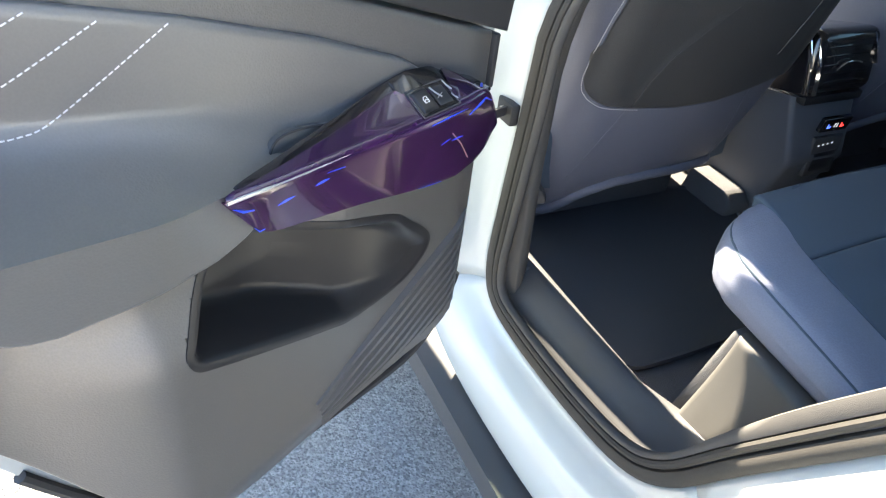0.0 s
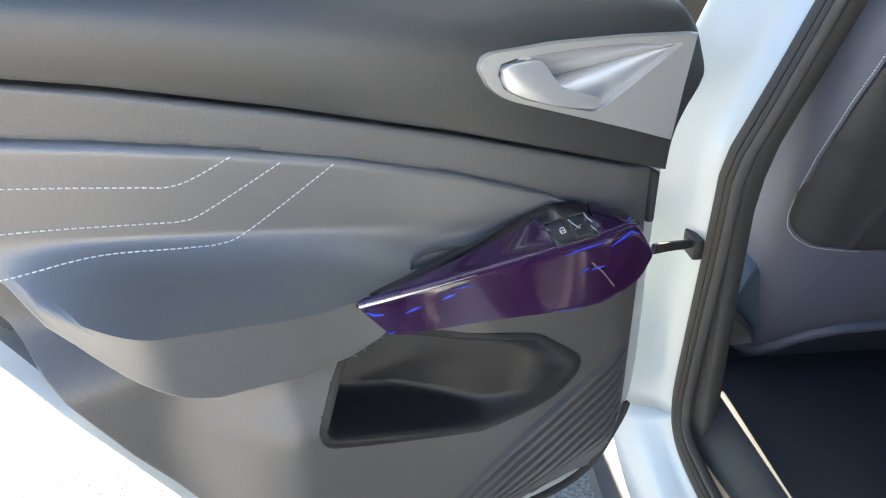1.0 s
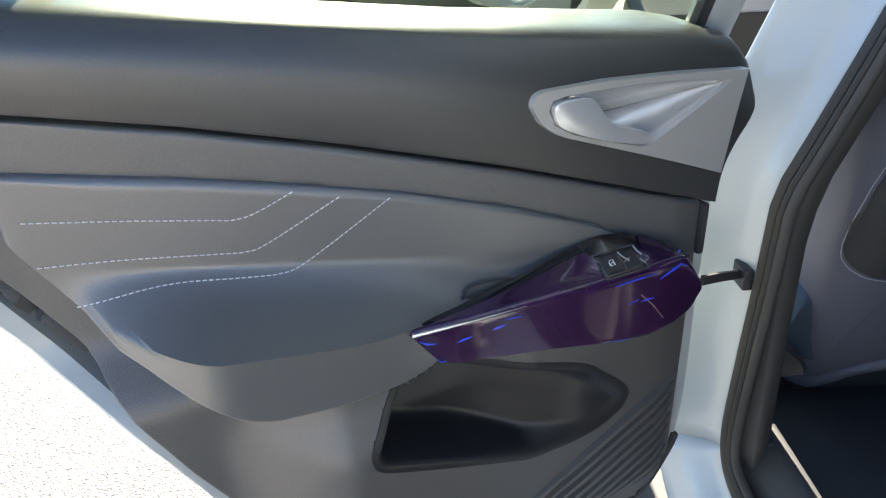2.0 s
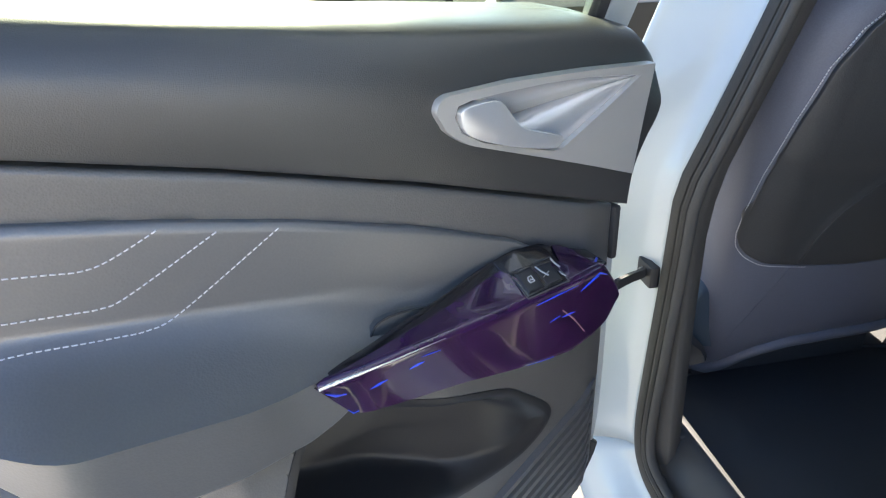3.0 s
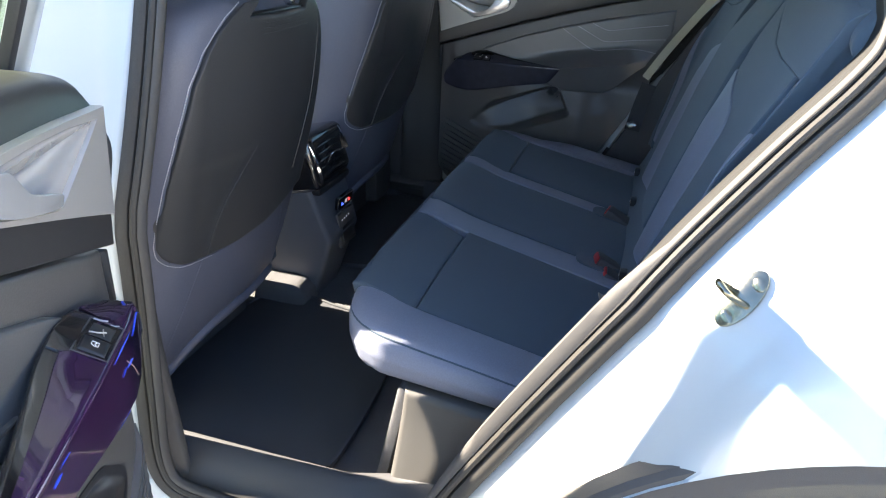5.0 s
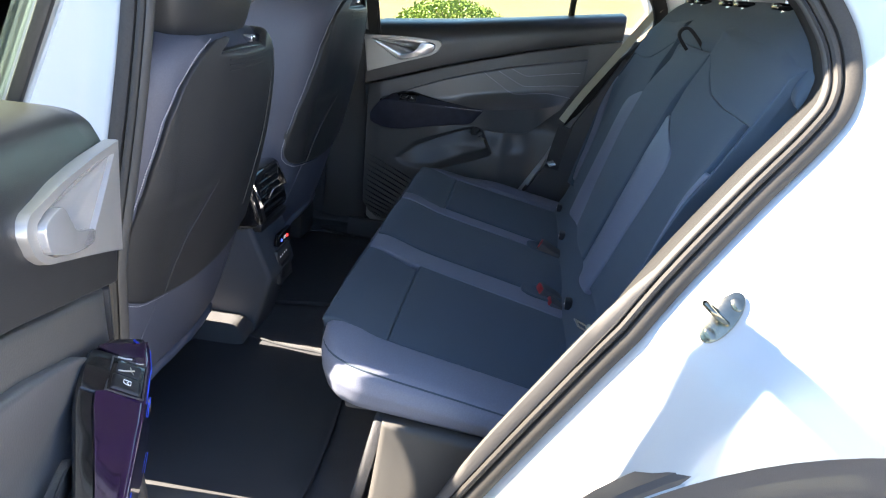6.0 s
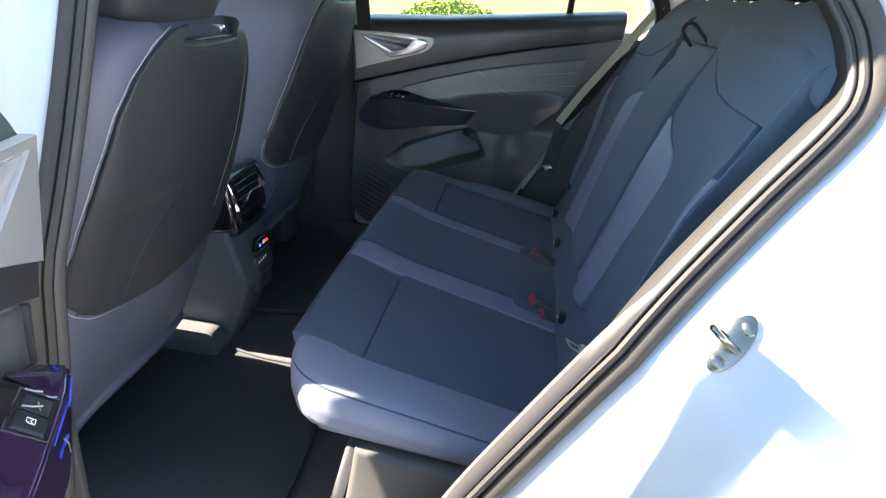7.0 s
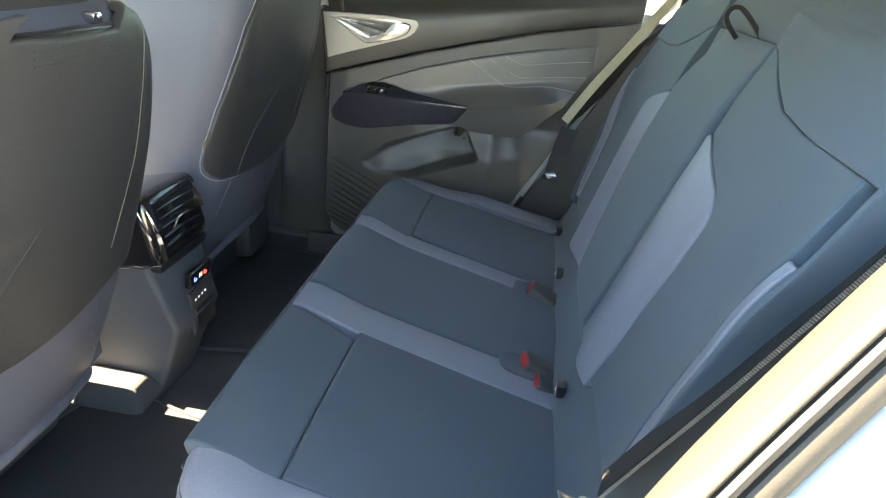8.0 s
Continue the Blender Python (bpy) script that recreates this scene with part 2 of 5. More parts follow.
def glass(name, col):
    """Thin tinted pane: lets light through with its tint and mirrors at its two faces."""
    m = bpy.data.materials.new(name)
    m.use_nodes = True
    nt = m.node_tree
    nt.nodes.remove(nt.nodes["Principled BSDF"])
    through_it, gloss, mix, fres = [nt.nodes.new("ShaderNode" + k) for k in ("BsdfTransparent", "BsdfGlossy", "MixShader", "Fresnel")]
    through_it.inputs["Color"].default_value = (*col, 1)
    gloss.inputs["Roughness"].default_value, fres.inputs["IOR"].default_value = 0.0, 1.35
    nt.links.new(fres.outputs[0], mix.inputs[0])
    nt.links.new(through_it.outputs[0], mix.inputs[1]), nt.links.new(gloss.outputs[0], mix.inputs[2])
    nt.links.new(mix.outputs[0], nt.nodes["Material Output"].inputs["Surface"])
    return m


GLASS = glass("window_glass", (0.84, 0.90, 0.80))


def glow(name, col, power):
    m = bpy.data.materials.new(name)
    m.use_nodes = True
    p = m.node_tree.nodes["Principled BSDF"]
    p.inputs["Base Color"].default_value = (*col, 1)
    p.inputs["Emission Color"].default_value = (*col, 1)
    p.inputs["Emission Strength"].default_value = power
    return m


# the white one makes printed marks glow faintly, though they are no lamps
LED_BLUE, LED_RED, MARKGLOW = glow("lit_blue_sign", (0.05, 0.12, 1.0), 0.3), glow("lit_red_sign", (1.0, 0.05, 0.05), 0.3), glow("glowing_pale_mark", (0.7, 0.75, 0.8), 0.04)

# ---- ground and distance ----
def asphalt():
    m = mk("old_asphalt", (0.165, 0.154, 0.138), 0.9, grain=160, bump=1.0, var=0.25, blotch=1.2, kind="voronoi", dist=0.004)
    nt = m.node_tree
    vor = nt.nodes.new("ShaderNodeTexVoronoi")
    vor.inputs["Scale"].default_value = 190
    tc = nt.nodes.new("ShaderNodeTexCoord")
    nt.links.new(tc.outputs["Object"], vor.inputs["Vector"])
    ramp = nt.nodes.new("ShaderNodeValToRGB")
    ramp.color_ramp.elements[0].position, ramp.color_ramp.elements[0].color = 0.1, (0.16, 0.158, 0.152, 1)
    ramp.color_ramp.elements[1].position, ramp.color_ramp.elements[1].color = 0.95, (0.42, 0.405, 0.38, 1)
    nt.links.new(vor.outputs["Color"], ramp.inputs[0])
    nt.links.new(ramp.outputs[0], nt.nodes["Principled BSDF"].inputs["Base Color"])
    return m


def height(y):
    return 0.0 if y < 12 else 0.075 * (y - 12) * ss(12, 16, y) if y < 70 else 4.35


def sheet(name, xs, ys, lift, mat, label):
    verts = [(x, y, height(y) + lift) for x in xs for y in ys]
    h = len(ys)
    faces = [(i * h + j, (i + 1) * h + j, (i + 1) * h + j + 1, i * h + j + 1) for i in range(len(xs) - 1) for j in range(h - 1)]
    return tagged(link(name, verts, faces, mat), label, "ground", kind="structure")


XS = [-900, -300, -100, -50, -20, -8, -4, -2, 0, 2, 4, 8, 20, 50, 100, 300, 900]
sheet("ground", XS, [-900, -300, -100, -40, -15, -5, 0, 5, 10, 12, 13, 14, 16, 20, 30, 50, 70, 300, 900], 0.0, asphalt(), "worn grey asphalt car park with pale stone aggregate")
STRAW = mk("dry_grass", (0.215, 0.16, 0.085), 0.95, grain=14, bump=1.0, var=0.35, blotch=0.35, dist=0.05)
sheet("verge", XS, [11.5, 12, 13, 14, 16, 20, 30, 50, 70, 300], 0.02, STRAW, "dry straw-coloured grass bank beyond the car park")
PLASTER = mk("pale_plaster", (0.50, 0.47, 0.42), 0.9, grain=30, bump=0.4, var=0.12, blotch=0.6)
# unseen wall, added only to bounce warm light onto the open door
tagged(panel("wall_bounce", lambda a, b: (7.5, -16 + 30 * a, 1.9 * b), 30, 1.9, PLASTER, None, out=(-1, 0, 0), r=0.02, t=0.3, n=(10, 4)), "plain pale plastered wall, unseen, added to bounce sunlight onto the open door", "wall", kind="structure")
LEAF = mk("bright_leaf", (0.16, 0.22, 0.035), 0.55, grain=60, bump=0.2, var=0.4, blotch=3)
LEAF2 = mk("dark_leaf", (0.05, 0.075, 0.025), 0.6, grain=60, bump=0.2, var=0.4, blotch=3)


def bush(place, size, count, mat, label, seed):
    """A clipped shrub: stems with a shell of small leaves."""
    rnd = random.Random(seed)
    top = empty("bush", label, "bush", Matrix.Translation(place))
    verts, faces = [], []
    for _ in range(count):
        th, ph, q = rnd.uniform(0, 6.283), math.acos(rnd.uniform(-0.1, 1)), rnd.uniform(0.8, 1.0) + 0.05 * math.sin(9 * rnd.random())
        c = Vector((size[0] * q * math.sin(ph) * math.cos(th), size[1] * q * math.sin(ph) * math.sin(th), size[2] * q * math.cos(ph)))
        a = Vector((rnd.gauss(0, 1), rnd.gauss(0, 1), rnd.gauss(0, 1))).normalized() * rnd.uniform(0.03, 0.06)
        b = a.orthogonal().normalized() * rnd.uniform(0.015, 0.03)
        k = len(verts)
        verts += [c - a, c + b, c + a, c - b + Vector((0, 0, 0.006))]
        faces.append((k, k + 1, k + 2, k + 3))
    me = bpy.data.meshes.new("crown")
    me.from_pydata([tuple(v) for v in verts], [], faces)
    me.materials.append(mat)
    crown = new("crown", me)
    crown.parent = top
    for i in range(5):
        t = i * 1.257
        sweep("stem", smooth([(0.05 * math.cos(t), 0.05 * math.sin(t), 0), (size[0] * 0.35 * math.cos(t), size[1] * 0.35 * math.sin(t), size[2] * 0.8)], 4), ring(0.02, 6), TRIM, top, up=(1, 0.2, 0))
    return top


bush((-2.1, 14.9, height(14.9)), (1.4, 1.2, 0.80), 7000, LEAF, "rounded clipped shrub with bright yellow-green leaves", 3)
for i in range(7):
    bush((-12.5 + 0.3 * (i % 2), -8.5 + 1.9 * i, 0), (0.9, 1.15, 0.9), 1500, LEAF2, "low dark green hedge shrub beside the car park", 10 + i)

CAR = empty("car", "white car with its near side doors open", "car")

# ---- car body: both sides are drawn round the line of the rear door opening ----
LOOP = smooth([(-0.785, 1.46, 0), (-0.765, 1.25, 0), (-0.757, 1.05, 0), (-0.762, 0.85, 0), (-0.775, 0.65, 0), (-0.78, 0.50, 0), (-0.745, 0.435, 0), (-0.655, 0.418, 0), (-0.49, 0.424, 0),
               (-0.355, 0.450, 0), (-0.275, 0.512, 0), (-0.20, 0.645, 0), (-0.105, 0.812, 0), (-0.005, 0.978, 0), (0.095, 1.112, 0), (0.165, 1.198, 0), (0.193, 1.245, 0), (0.196, 1.295, 0), (0.172, 1.355, 0),
               (0.11, 1.415, 0), (-0.06, 1.468, 0), (-0.35, 1.50, 0), (-0.62, 1.505, 0), (-0.75, 1.495, 0)], 5, closed=True)
LOOP = [(p.x, p.y) for p in LOOP]
NL = len(LOOP)
WHEEL = (0.346, 0.36)


def lean(z):
    return -0.83 if z < 0.95 else -0.83 + 0.40 * (z - 0.95)


def loop_at(i):
    (x0, z0), (x, z), (x1, z1) = LOOP[(i - 1) % NL], LOOP[i % NL], LOOP[(i + 1) % NL]
    tx, tz = x1 - x0, z1 - z0
    k = math.hypot(tx, tz)
    return x, z, tz / k, -tx / k


QUARTER = [(0, 0), (0.012, -0.005), (0.03, -0.015), (0.05, -0.025), (0.07, -0.037), (0.088, -0.058), (0.10, -0.080), (0.112, -0.094), (0.13, -0.101), (0.2, -0.104), (0.35, -0.104), (0.55, -0.10), (0.85, -0.08)]
SILL = [(0, 0), (0.012, -0.003), (0.025, -0.016), (0.04, -0.036), (0.065, -0.052), (0.10, -0.062), (0.135, -0.064), (0.152, -0.06), (0.158, -0.045), (0.16, -0.03), (0.163, -0.02), (0.165, -0.01), (0.166, 0)]
RAIL = [(w, 1.5 * dy) for w, dy in QUARTER]
PILLAR = [(0, 0), (0.012, -0.002), (0.03, -0.005), (0.048, -0.014), (0.066, -0.034), (0.082, -0.066), (0.092, -0.088), (0.098, -0.094), (0.102, -0.094), (0.104, -0.06), (0.106, -0.055), (0.107, -0.05), (0.108, -0.045)]


def side_point(i, k):
    """Point k of the body's section at place i of the opening's line."""
    x, z, ex, ez = loop_at(i)
    wq, ws, wp = max(ex, 0) ** 2 + max(ez, 0) ** 2, max(-ez, 0) ** 2, max(-ex, 0) ** 2
    if ex > 0 and ez < 0:
        f = ss(0.45, 0.8, ex)
        wq, ws, wp = f, 1 - f, 0
    tot = wq + ws + wp
    up = RAIL if ez > 0.7 else QUARTER
    w = sum(c * s[k][0] for c, s in ((wq, QUARTER), (ws, SILL), (wp, PILLAR))) / tot
    dy = sum(c * s[k][1] for c, s in ((wq, up), (ws, SILL), (wp, PILLAR))) / tot
    # stop at the wheel arch
    dx, dz = x - WHEEL[0], z - WHEEL[1]
    b, c = dx * ex + dz * ez, dx * dx + dz * dz - 0.55 ** 2
    if b < 0 < b * b - c:
        w = min(w, -b - math.sqrt(b * b - c))
    px, pz = x + w * ex, z + w * ez
    px = max(px, -0.905)
    return (px, lean(min(pz, z + 0.4)) + dy if pz > 0.2 else lean(z) + dy, pz)


def body_side(flip, label_side):
    side = new("body_side")
    side.parent, side["label"] = CAR, "white body side with black seal " + label_side
    spans = (("door_pillar", -8, 27), ("sill", 27, 52), ("quarter_panel", 52, 93), ("roof_rail", 93, NL - 8))
    for name, a, b in spans:
        verts, faces, m = [], [], len(QUARTER)
        for i in range(a, b + 1):
            verts += [side_point(i, k) for k in range(m)]
        n = b - a + 1
        faces = [(i * m + j, (i + 1) * m + j, (i + 1) * m + j + 1, i * m + j + 1) for i in range(n - 1) for j in range(m - 1)]
        faces = [f for f in faces if len({tuple(round(c, 5) for c in verts[v]) for v in f}) > 2]
        ob = link(name, verts, faces, PAINT, side, "", 50, None, flip)
        mod = ob.modifiers.new("thickness", "SOLIDIFY")
        mod.thickness, mod.offset = 0.0015, 0
    # rubber seal: two lips and a flat carrier
    line = [(x, lean(z), z) for x, z in LOOP]
    def off(w, dy):
        out = []
        for i in range(NL):
            x, z, ex, ez = loop_at(i)
            out.append((x + w * ex, lean(z) + dy, z + w * ez))
        return out
    sweep("outer_seal_lip", off(-0.009, -0.001), [(-0.0118, -0.006), (-0.0100, 0.002), (-0.005, 0.0055), (0.004, 0.006), (0.0095, 0.003), (0.0118, -0.006)], SEALRUBBER, side, up=(0, -1, 0), closed=True, flip_y=flip, label="black rubber door seal lip")
    sweep("inner_seal_lip", off(-0.0275, 0.001), [(-0.0062, -0.008), (-0.0052, 0.003), (-0.002, 0.006), (0.002, 0.006), (0.0052, 0.003), (0.0062, -0.008)], SEALRUBBER, side, up=(0, -1, 0), closed=True, flip_y=flip, label="soft black rubber inner seal lip")
    # lining inside the opening
    prof = [(-0.0335, 0.004), (-0.0355, 0.0), (-0.038, 0.0), (-0.040, 0.003), (-0.0405, 0.008), (-0.039, 0.014)]
    verts, faces = [], []
    for i in range(NL):
        x, z, ex, ez = loop_at(i)
        wide = 0.012 * ss(1.005, 0.955, z) * ss(0.50, 0.75, z) * ss(0.2, 0.6, ex)
        for k, (w, dy) in enumerate(prof):
            w -= wide * min(max(k - 1, 0) / 2, 1)
            verts.append((x + w * ex, lean(z) + dy, z + w * ez))
    m = len(prof)
    faces = [(i * m + j, ((i + 1) % NL) * m + j, ((i + 1) % NL) * m + j + 1, i * m + j + 1) for i in range(NL) for j in range(m - 1)]
    ob = link("opening_lining", verts, faces, TRIM, side, "grained dark plastic pillar lining", 60, None, flip)
    mod = ob.modifiers.new("thickness", "SOLIDIFY")
    mod.thickness, mod.offset = 0.002, 0
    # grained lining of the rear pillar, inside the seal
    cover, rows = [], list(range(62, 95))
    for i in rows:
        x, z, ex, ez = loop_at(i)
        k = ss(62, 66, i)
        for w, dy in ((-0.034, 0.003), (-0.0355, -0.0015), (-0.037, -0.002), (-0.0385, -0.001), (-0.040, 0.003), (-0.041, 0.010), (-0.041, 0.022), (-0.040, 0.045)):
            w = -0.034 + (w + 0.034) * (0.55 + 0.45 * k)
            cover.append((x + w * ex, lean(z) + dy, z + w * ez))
    link("rear_pillar_lining", cover, [(8 * i + j, 8 * i + 8 + j, 8 * i + 9 + j, 8 * i + 1 + j) for i in range(len(rows) - 1) for j in range(7)], PILLARTRIM, side, "dark grained plastic lining of the rear pillar", 60, None, flip).modifiers.new("thickness", "SOLIDIFY").thickness = 0.002
    # sill tread plate
    sect = [(-0.806, 0.435), (-0.80, 0.452), (-0.780, 0.472), (-0.758, 0.486), (-0.744, 0.491), (-0.732, 0.489), (-0.726, 0.480), (-0.722, 0.40), (-0.80, 0.40)]
    path = [(-0.80, 0.0), (-0.6, 0.0), (-0.45, 0.002), (-0.37, 0.006), (-0.30, 0.02), (-0.25, 0.05)]
    verts = [(x, y + (0.03 * ss(-0.45, -0.33, x) if y > -0.77 else 0), z + dz) for x, dz in path for y, z in sect]
    m = len(sect)
    faces = [(i * m + j, (i + 1) * m + j, (i + 1) * m + (j + 1) % m, i * m + (j + 1) % m) for i in range(len(path) - 1) for j in range(m)] + [tuple(range(m)), tuple(range((len(path) - 1) * m, len(path) * m))]
    link("tread_plate", verts, faces, HARD, side, "black plastic sill tread plate", 40, None, flip)
    # black sill cladding
    sweep("sill_cladding", [(-2.0, -0.885, 0.235), (-0.18, -0.885, 0.235)], [(-0.03, 0.022), (-0.036, 0.016), (-0.036, -0.02), (-0.02, -0.045), (0.04, -0.06), (0.05, 0.02)], HARD, side, up=(0, 0, 1), flip_y=flip, label="black plastic sill cladding")
    # wheel arch cladding, liner and wheel
    arc = [(WHEEL[0] + 0.505 * math.cos(t), -0.925, WHEEL[1] + 0.505 * math.sin(t)) for t in [radians(190 - 5 * k) for k in range(41)]]
    sweep("arch_cladding", arc, [(-0.058, -0.03), (-0.058, -0.002), (-0.052, 0.005), (-0.01, 0.010), (0.05, 0.006), (0.058, 0.0), (0.058, -0.03)], TRIM, side, up=(0, -1, 0), flip_y=flip, label="dark grey plastic wheel arch cladding")
    liner = []
    for t in [radians(190 - 10 * k) for k in range(21)]:
        liner += [(WHEEL[0] + 0.475 * math.cos(t), y, WHEEL[1] + 0.475 * math.sin(t)) for y in (-0.92, -0.60)]
    link("arch_liner", liner, [(2 * i, 2 * i + 2, 2 * i + 3, 2 * i + 1) for i in range(20)], HARD, side, "", 60, None, flip)
    return side


body_side(False, "round an open rear door")
body_side(True, "round a closed rear door")


def wheel(flip):
    top = new("wheel")
    top.parent, top["label"] = CAR, "black tyre on an alloy wheel"
    tyre = []
    prof = [(0.24, -0.88), (0.30, -0.895), (0.345, -0.89), (0.36, -0.87), (0.363, -0.78), (0.36, -0.69), (0.34, -0.665), (0.24, -0.68)]
    for k in range(48):
        t = 2 * math.pi * k / 48
        tyre += [(WHEEL[0] + r * math.cos(t), y, WHEEL[1] + r * math.sin(t)) for r, y in prof]
    m = len(prof)
    link("tyre", tyre, [(i * m + j, ((i + 1) % 48) * m + j, ((i + 1) % 48) * m + (j + 1) % m, i * m + (j + 1) % m) for i in range(48) for j in range(m)], RUBBER, top, "", 40, None, flip)
    for k in range(5):
        t = 2 * math.pi * k / 5
        c, s = math.cos(t), math.sin(t)
        slab("spoke", [(WHEEL[0] + r * c - w * s, -0.86, WHEEL[1] + r * s + w * c) for r, w in ((0.03, 0.03), (0.245, 0.045), (0.245, -0.045), (0.03, -0.03))], (0, 0.03, 0), STEEL, top, 0.004, flip_y=flip)
    return top


wheel(False), wheel(True)


def striker():
    top = empty("door_striker", "zinc-plated door latch striker bolted to the white jamb", "door striker", pose(0.066, -0.8375, 0.995))
    def lay(along, across, out):
        dx, dz = 0.58 * along + 0.81 * across, 0.81 * along - 0.58 * across
        return (dx, -0.535 * dx + 0.764 * dz - out, dz)
    way = Vector((-0.39, -0.73, 0.56))
    turn = [2 * math.pi * k / 20 for k in range(20)]
    slab("base_plate", [lay(0.036 * math.cos(t), 0.013 * math.sin(t), -0.002) for t in turn], way * 0.007, ZINC, top, 0.0012)
    sweep("loop", smooth([Vector(lay(0.0, d, 0.0)) + Vector((-0.62, -0.58, 0.53)) * h for d, h in ((0.007, 0.0), (0.007, 0.032), (0.005, 0.044), (-0.005, 0.044), (-0.007, 0.032), (-0.007, 0.0))], 5), ring(0.0040, 10), ZINC, top, up=(0.3, 0.2, 1))
    for d in (-0.023, 0.023):
        slab("bolt_head", [lay(d + 0.0065 * math.cos(t), 0.0065 * math.sin(t), 0.003) for t in turn[::2]], way * 0.005, ZINC, top, 0.001)
    return top


striker()


def check_strap():
    top = empty("door_check_strap", "black steel door check strap bolted to the pillar", "door hardware")
    block("bracket", (-0.812, -0.848, 0.783), (-0.768, -0.832, 0.818), RUBBER, top, 0.003)
    sweep("arm", smooth([(-0.790, -0.846, 0.802), (-0.765, -0.866, 0.814), (-0.72, -0.905, 0.838), (-0.66, -0.955, 0.868)], 4), [(-0.003, -0.0065), (0.003, -0.0065), (0.003, 0.0065), (-0.003, 0.0065)], RUBBER, top)
    slab("bolt_head", [(-0.790 + 0.007 * math.cos(t), -0.848, 0.803 + 0.007 * math.sin(t)) for t in [k * math.pi / 3 for k in range(6)]], (0, -0.006, 0), STEEL, top, 0.001)
    return top


check_strap()

# ---- shell that closes the cabin ----
roof = tagged(panel("ceiling", lambda a, b: (-1.95 + 3.3 * a, -0.64 + 1.28 * b, 1.50 + 0.05 * math.sin(math.pi * b) + 0.03 * math.sin(math.pi * a)), 3.3, 1.28, ROOFING, None, out=(0, 0, -1), r=0.02, t=0.03), "pale grey fabric headliner of the car", "ceiling", kind="structure")
floor = tagged(panel("floor", lambda a, b: (-2.1 + 2.0 * a, -0.76 + 1.52 * b, 0.412 + 0.004 * math.sin(9 * a) * math.sin(7 * b)), 2.0, 1.52, CARPET, None, r=0.01, t=0.04, n=(20, 20)), "black needle-felt carpet on the car floor", "floor", kind="structure")
tagged(panel("dashboard", lambda a, b: (-2.05 + 0.30 * math.sin(1.57 * b) - 0.3, -0.72 + 1.44 * a, 0.42 + 0.58 * math.sin(1.57 * b)), 1.44, 0.75, SOFT, None, out=(1, 0, 0.2), r=0.02, t=0.1), "dark soft plastic dashboard", "dashboard", kind="structure")
tagged(panel("wall_rear", lambda a, b: (1.25 + 0.1 * b, -0.7 + 1.4 * a, 0.5 + 0.55 * b), 1.4, 0.55, HARD, None, out=(-1, 0, 0), r=0.02, t=0.04), "dark plastic tailgate lining", "wall", kind="structure")
for sgn in (-1, 1):
    tagged(panel("wall_cargo", lambda a, b: (0.24 + 1.1 * a, sgn * (0.70 - 0.06 * b), 0.5 + 0.62 * b), 1.1, 0.6, HARD, None, out=(0, -sgn, 0), r=0.02, t=0.03), "dark plastic luggage bay side lining", "wall", kind="structure")
    sweep("trim_screen_pillar", smooth([(-2.35, sgn * 0.78, 1.0), (-1.95, sgn * 0.70, 1.30), (-1.6, sgn * 0.63, 1.50)], 4), ring(0.075, 8, 0.7), ROOFING, None)["kind"] = "structure"
    sweep("trim_tail_pillar", smooth([(0.55, sgn * 0.68, 1.10), (0.62, sgn * 0.64, 1.35), (0.55, sgn * 0.60, 1.52)], 4), ring(0.07, 8, 0.8), ROOFING, None)["kind"] = "structure"


tagged(panel("floor_hump", lambda a, b: (-0.985 + 0.145 * a, -0.165 + 0.085 * b, 0.425 + 0.050 * ss(0.0, 0.25, b) - 0.02 * ss(0.8, 1.0, a)), 0.145, 0.085, CARPET, None, r=0.008, t=0.06, n=(10, 10)), "black carpeted hump of the floor beside the console", "floor", kind="structure")


def pillar_lining(sgn):
    """Moulded lining of the middle pillar, from floor to roof."""
    def fn(a, b):
        z = 0.42 + 1.08 * b
        w = li(z, [(0.42, 0.115), (0.7, 0.085), (1.0, 0.07), (1.5, 0.06)])
        t = (2 * a - 1)
        return (-0.835 + w * t, sgn * (-lean(z) - 0.066 - 0.0155 * ss(0.86, 0.97, z) - 0.018 * (1 - t * t) + 0.03 * abs(t) ** 6), z)
    ob = panel("pillar_lining", fn, 0.17, 1.08, TRIM, None, out=(0, -sgn, 0), r=0.006, t=0.03, n=(14, 20))
    return tagged(ob, "grained dark plastic lining of the middle pillar", "pillar lining", kind="structure")


pillar_lining(-1), pillar_lining(1)
tagged(panel("wall_front_side", lambda a, b: (-2.0 + 1.10 * a, 0.765 - 0.02 * math.sin(3.1 * b), 0.44 + 0.50 * b), 1.10, 0.5, HARD, None, out=(0, -1, 0), r=0.01, t=0.03, n=(8, 8)), "dark plastic lower side lining beside the front passenger seat", "wall", kind="structure")
# out of view, added on the far side to keep sun off that door
tagged(panel("trim_roof_side", lambda a, b: (-1.80 + 2.25 * a, 0.60 + 0.15 * b, 1.545 - 0.05 * b), 2.25, 0.16, ROOFING, None, out=(0, -0.4, -1), r=0.01, t=0.03, n=(8, 6)), "pale grey fabric roof side trim, unseen, added to shade the far door", "trim", kind="structure")
for sgn in (-1, 1):
    tagged(panel("trim_sill", lambda a, b: (-2.0 + 1.25 * a, sgn * (0.80 - 0.075 * b), 0.47 + 0.02 * math.sin(3.1 * b)), 1.25, 0.08, HARD, None, out=(0, 0, 1), r=0.006, t=0.09, n=(6, 8)), "black plastic front sill trim", "trim", kind="structure")
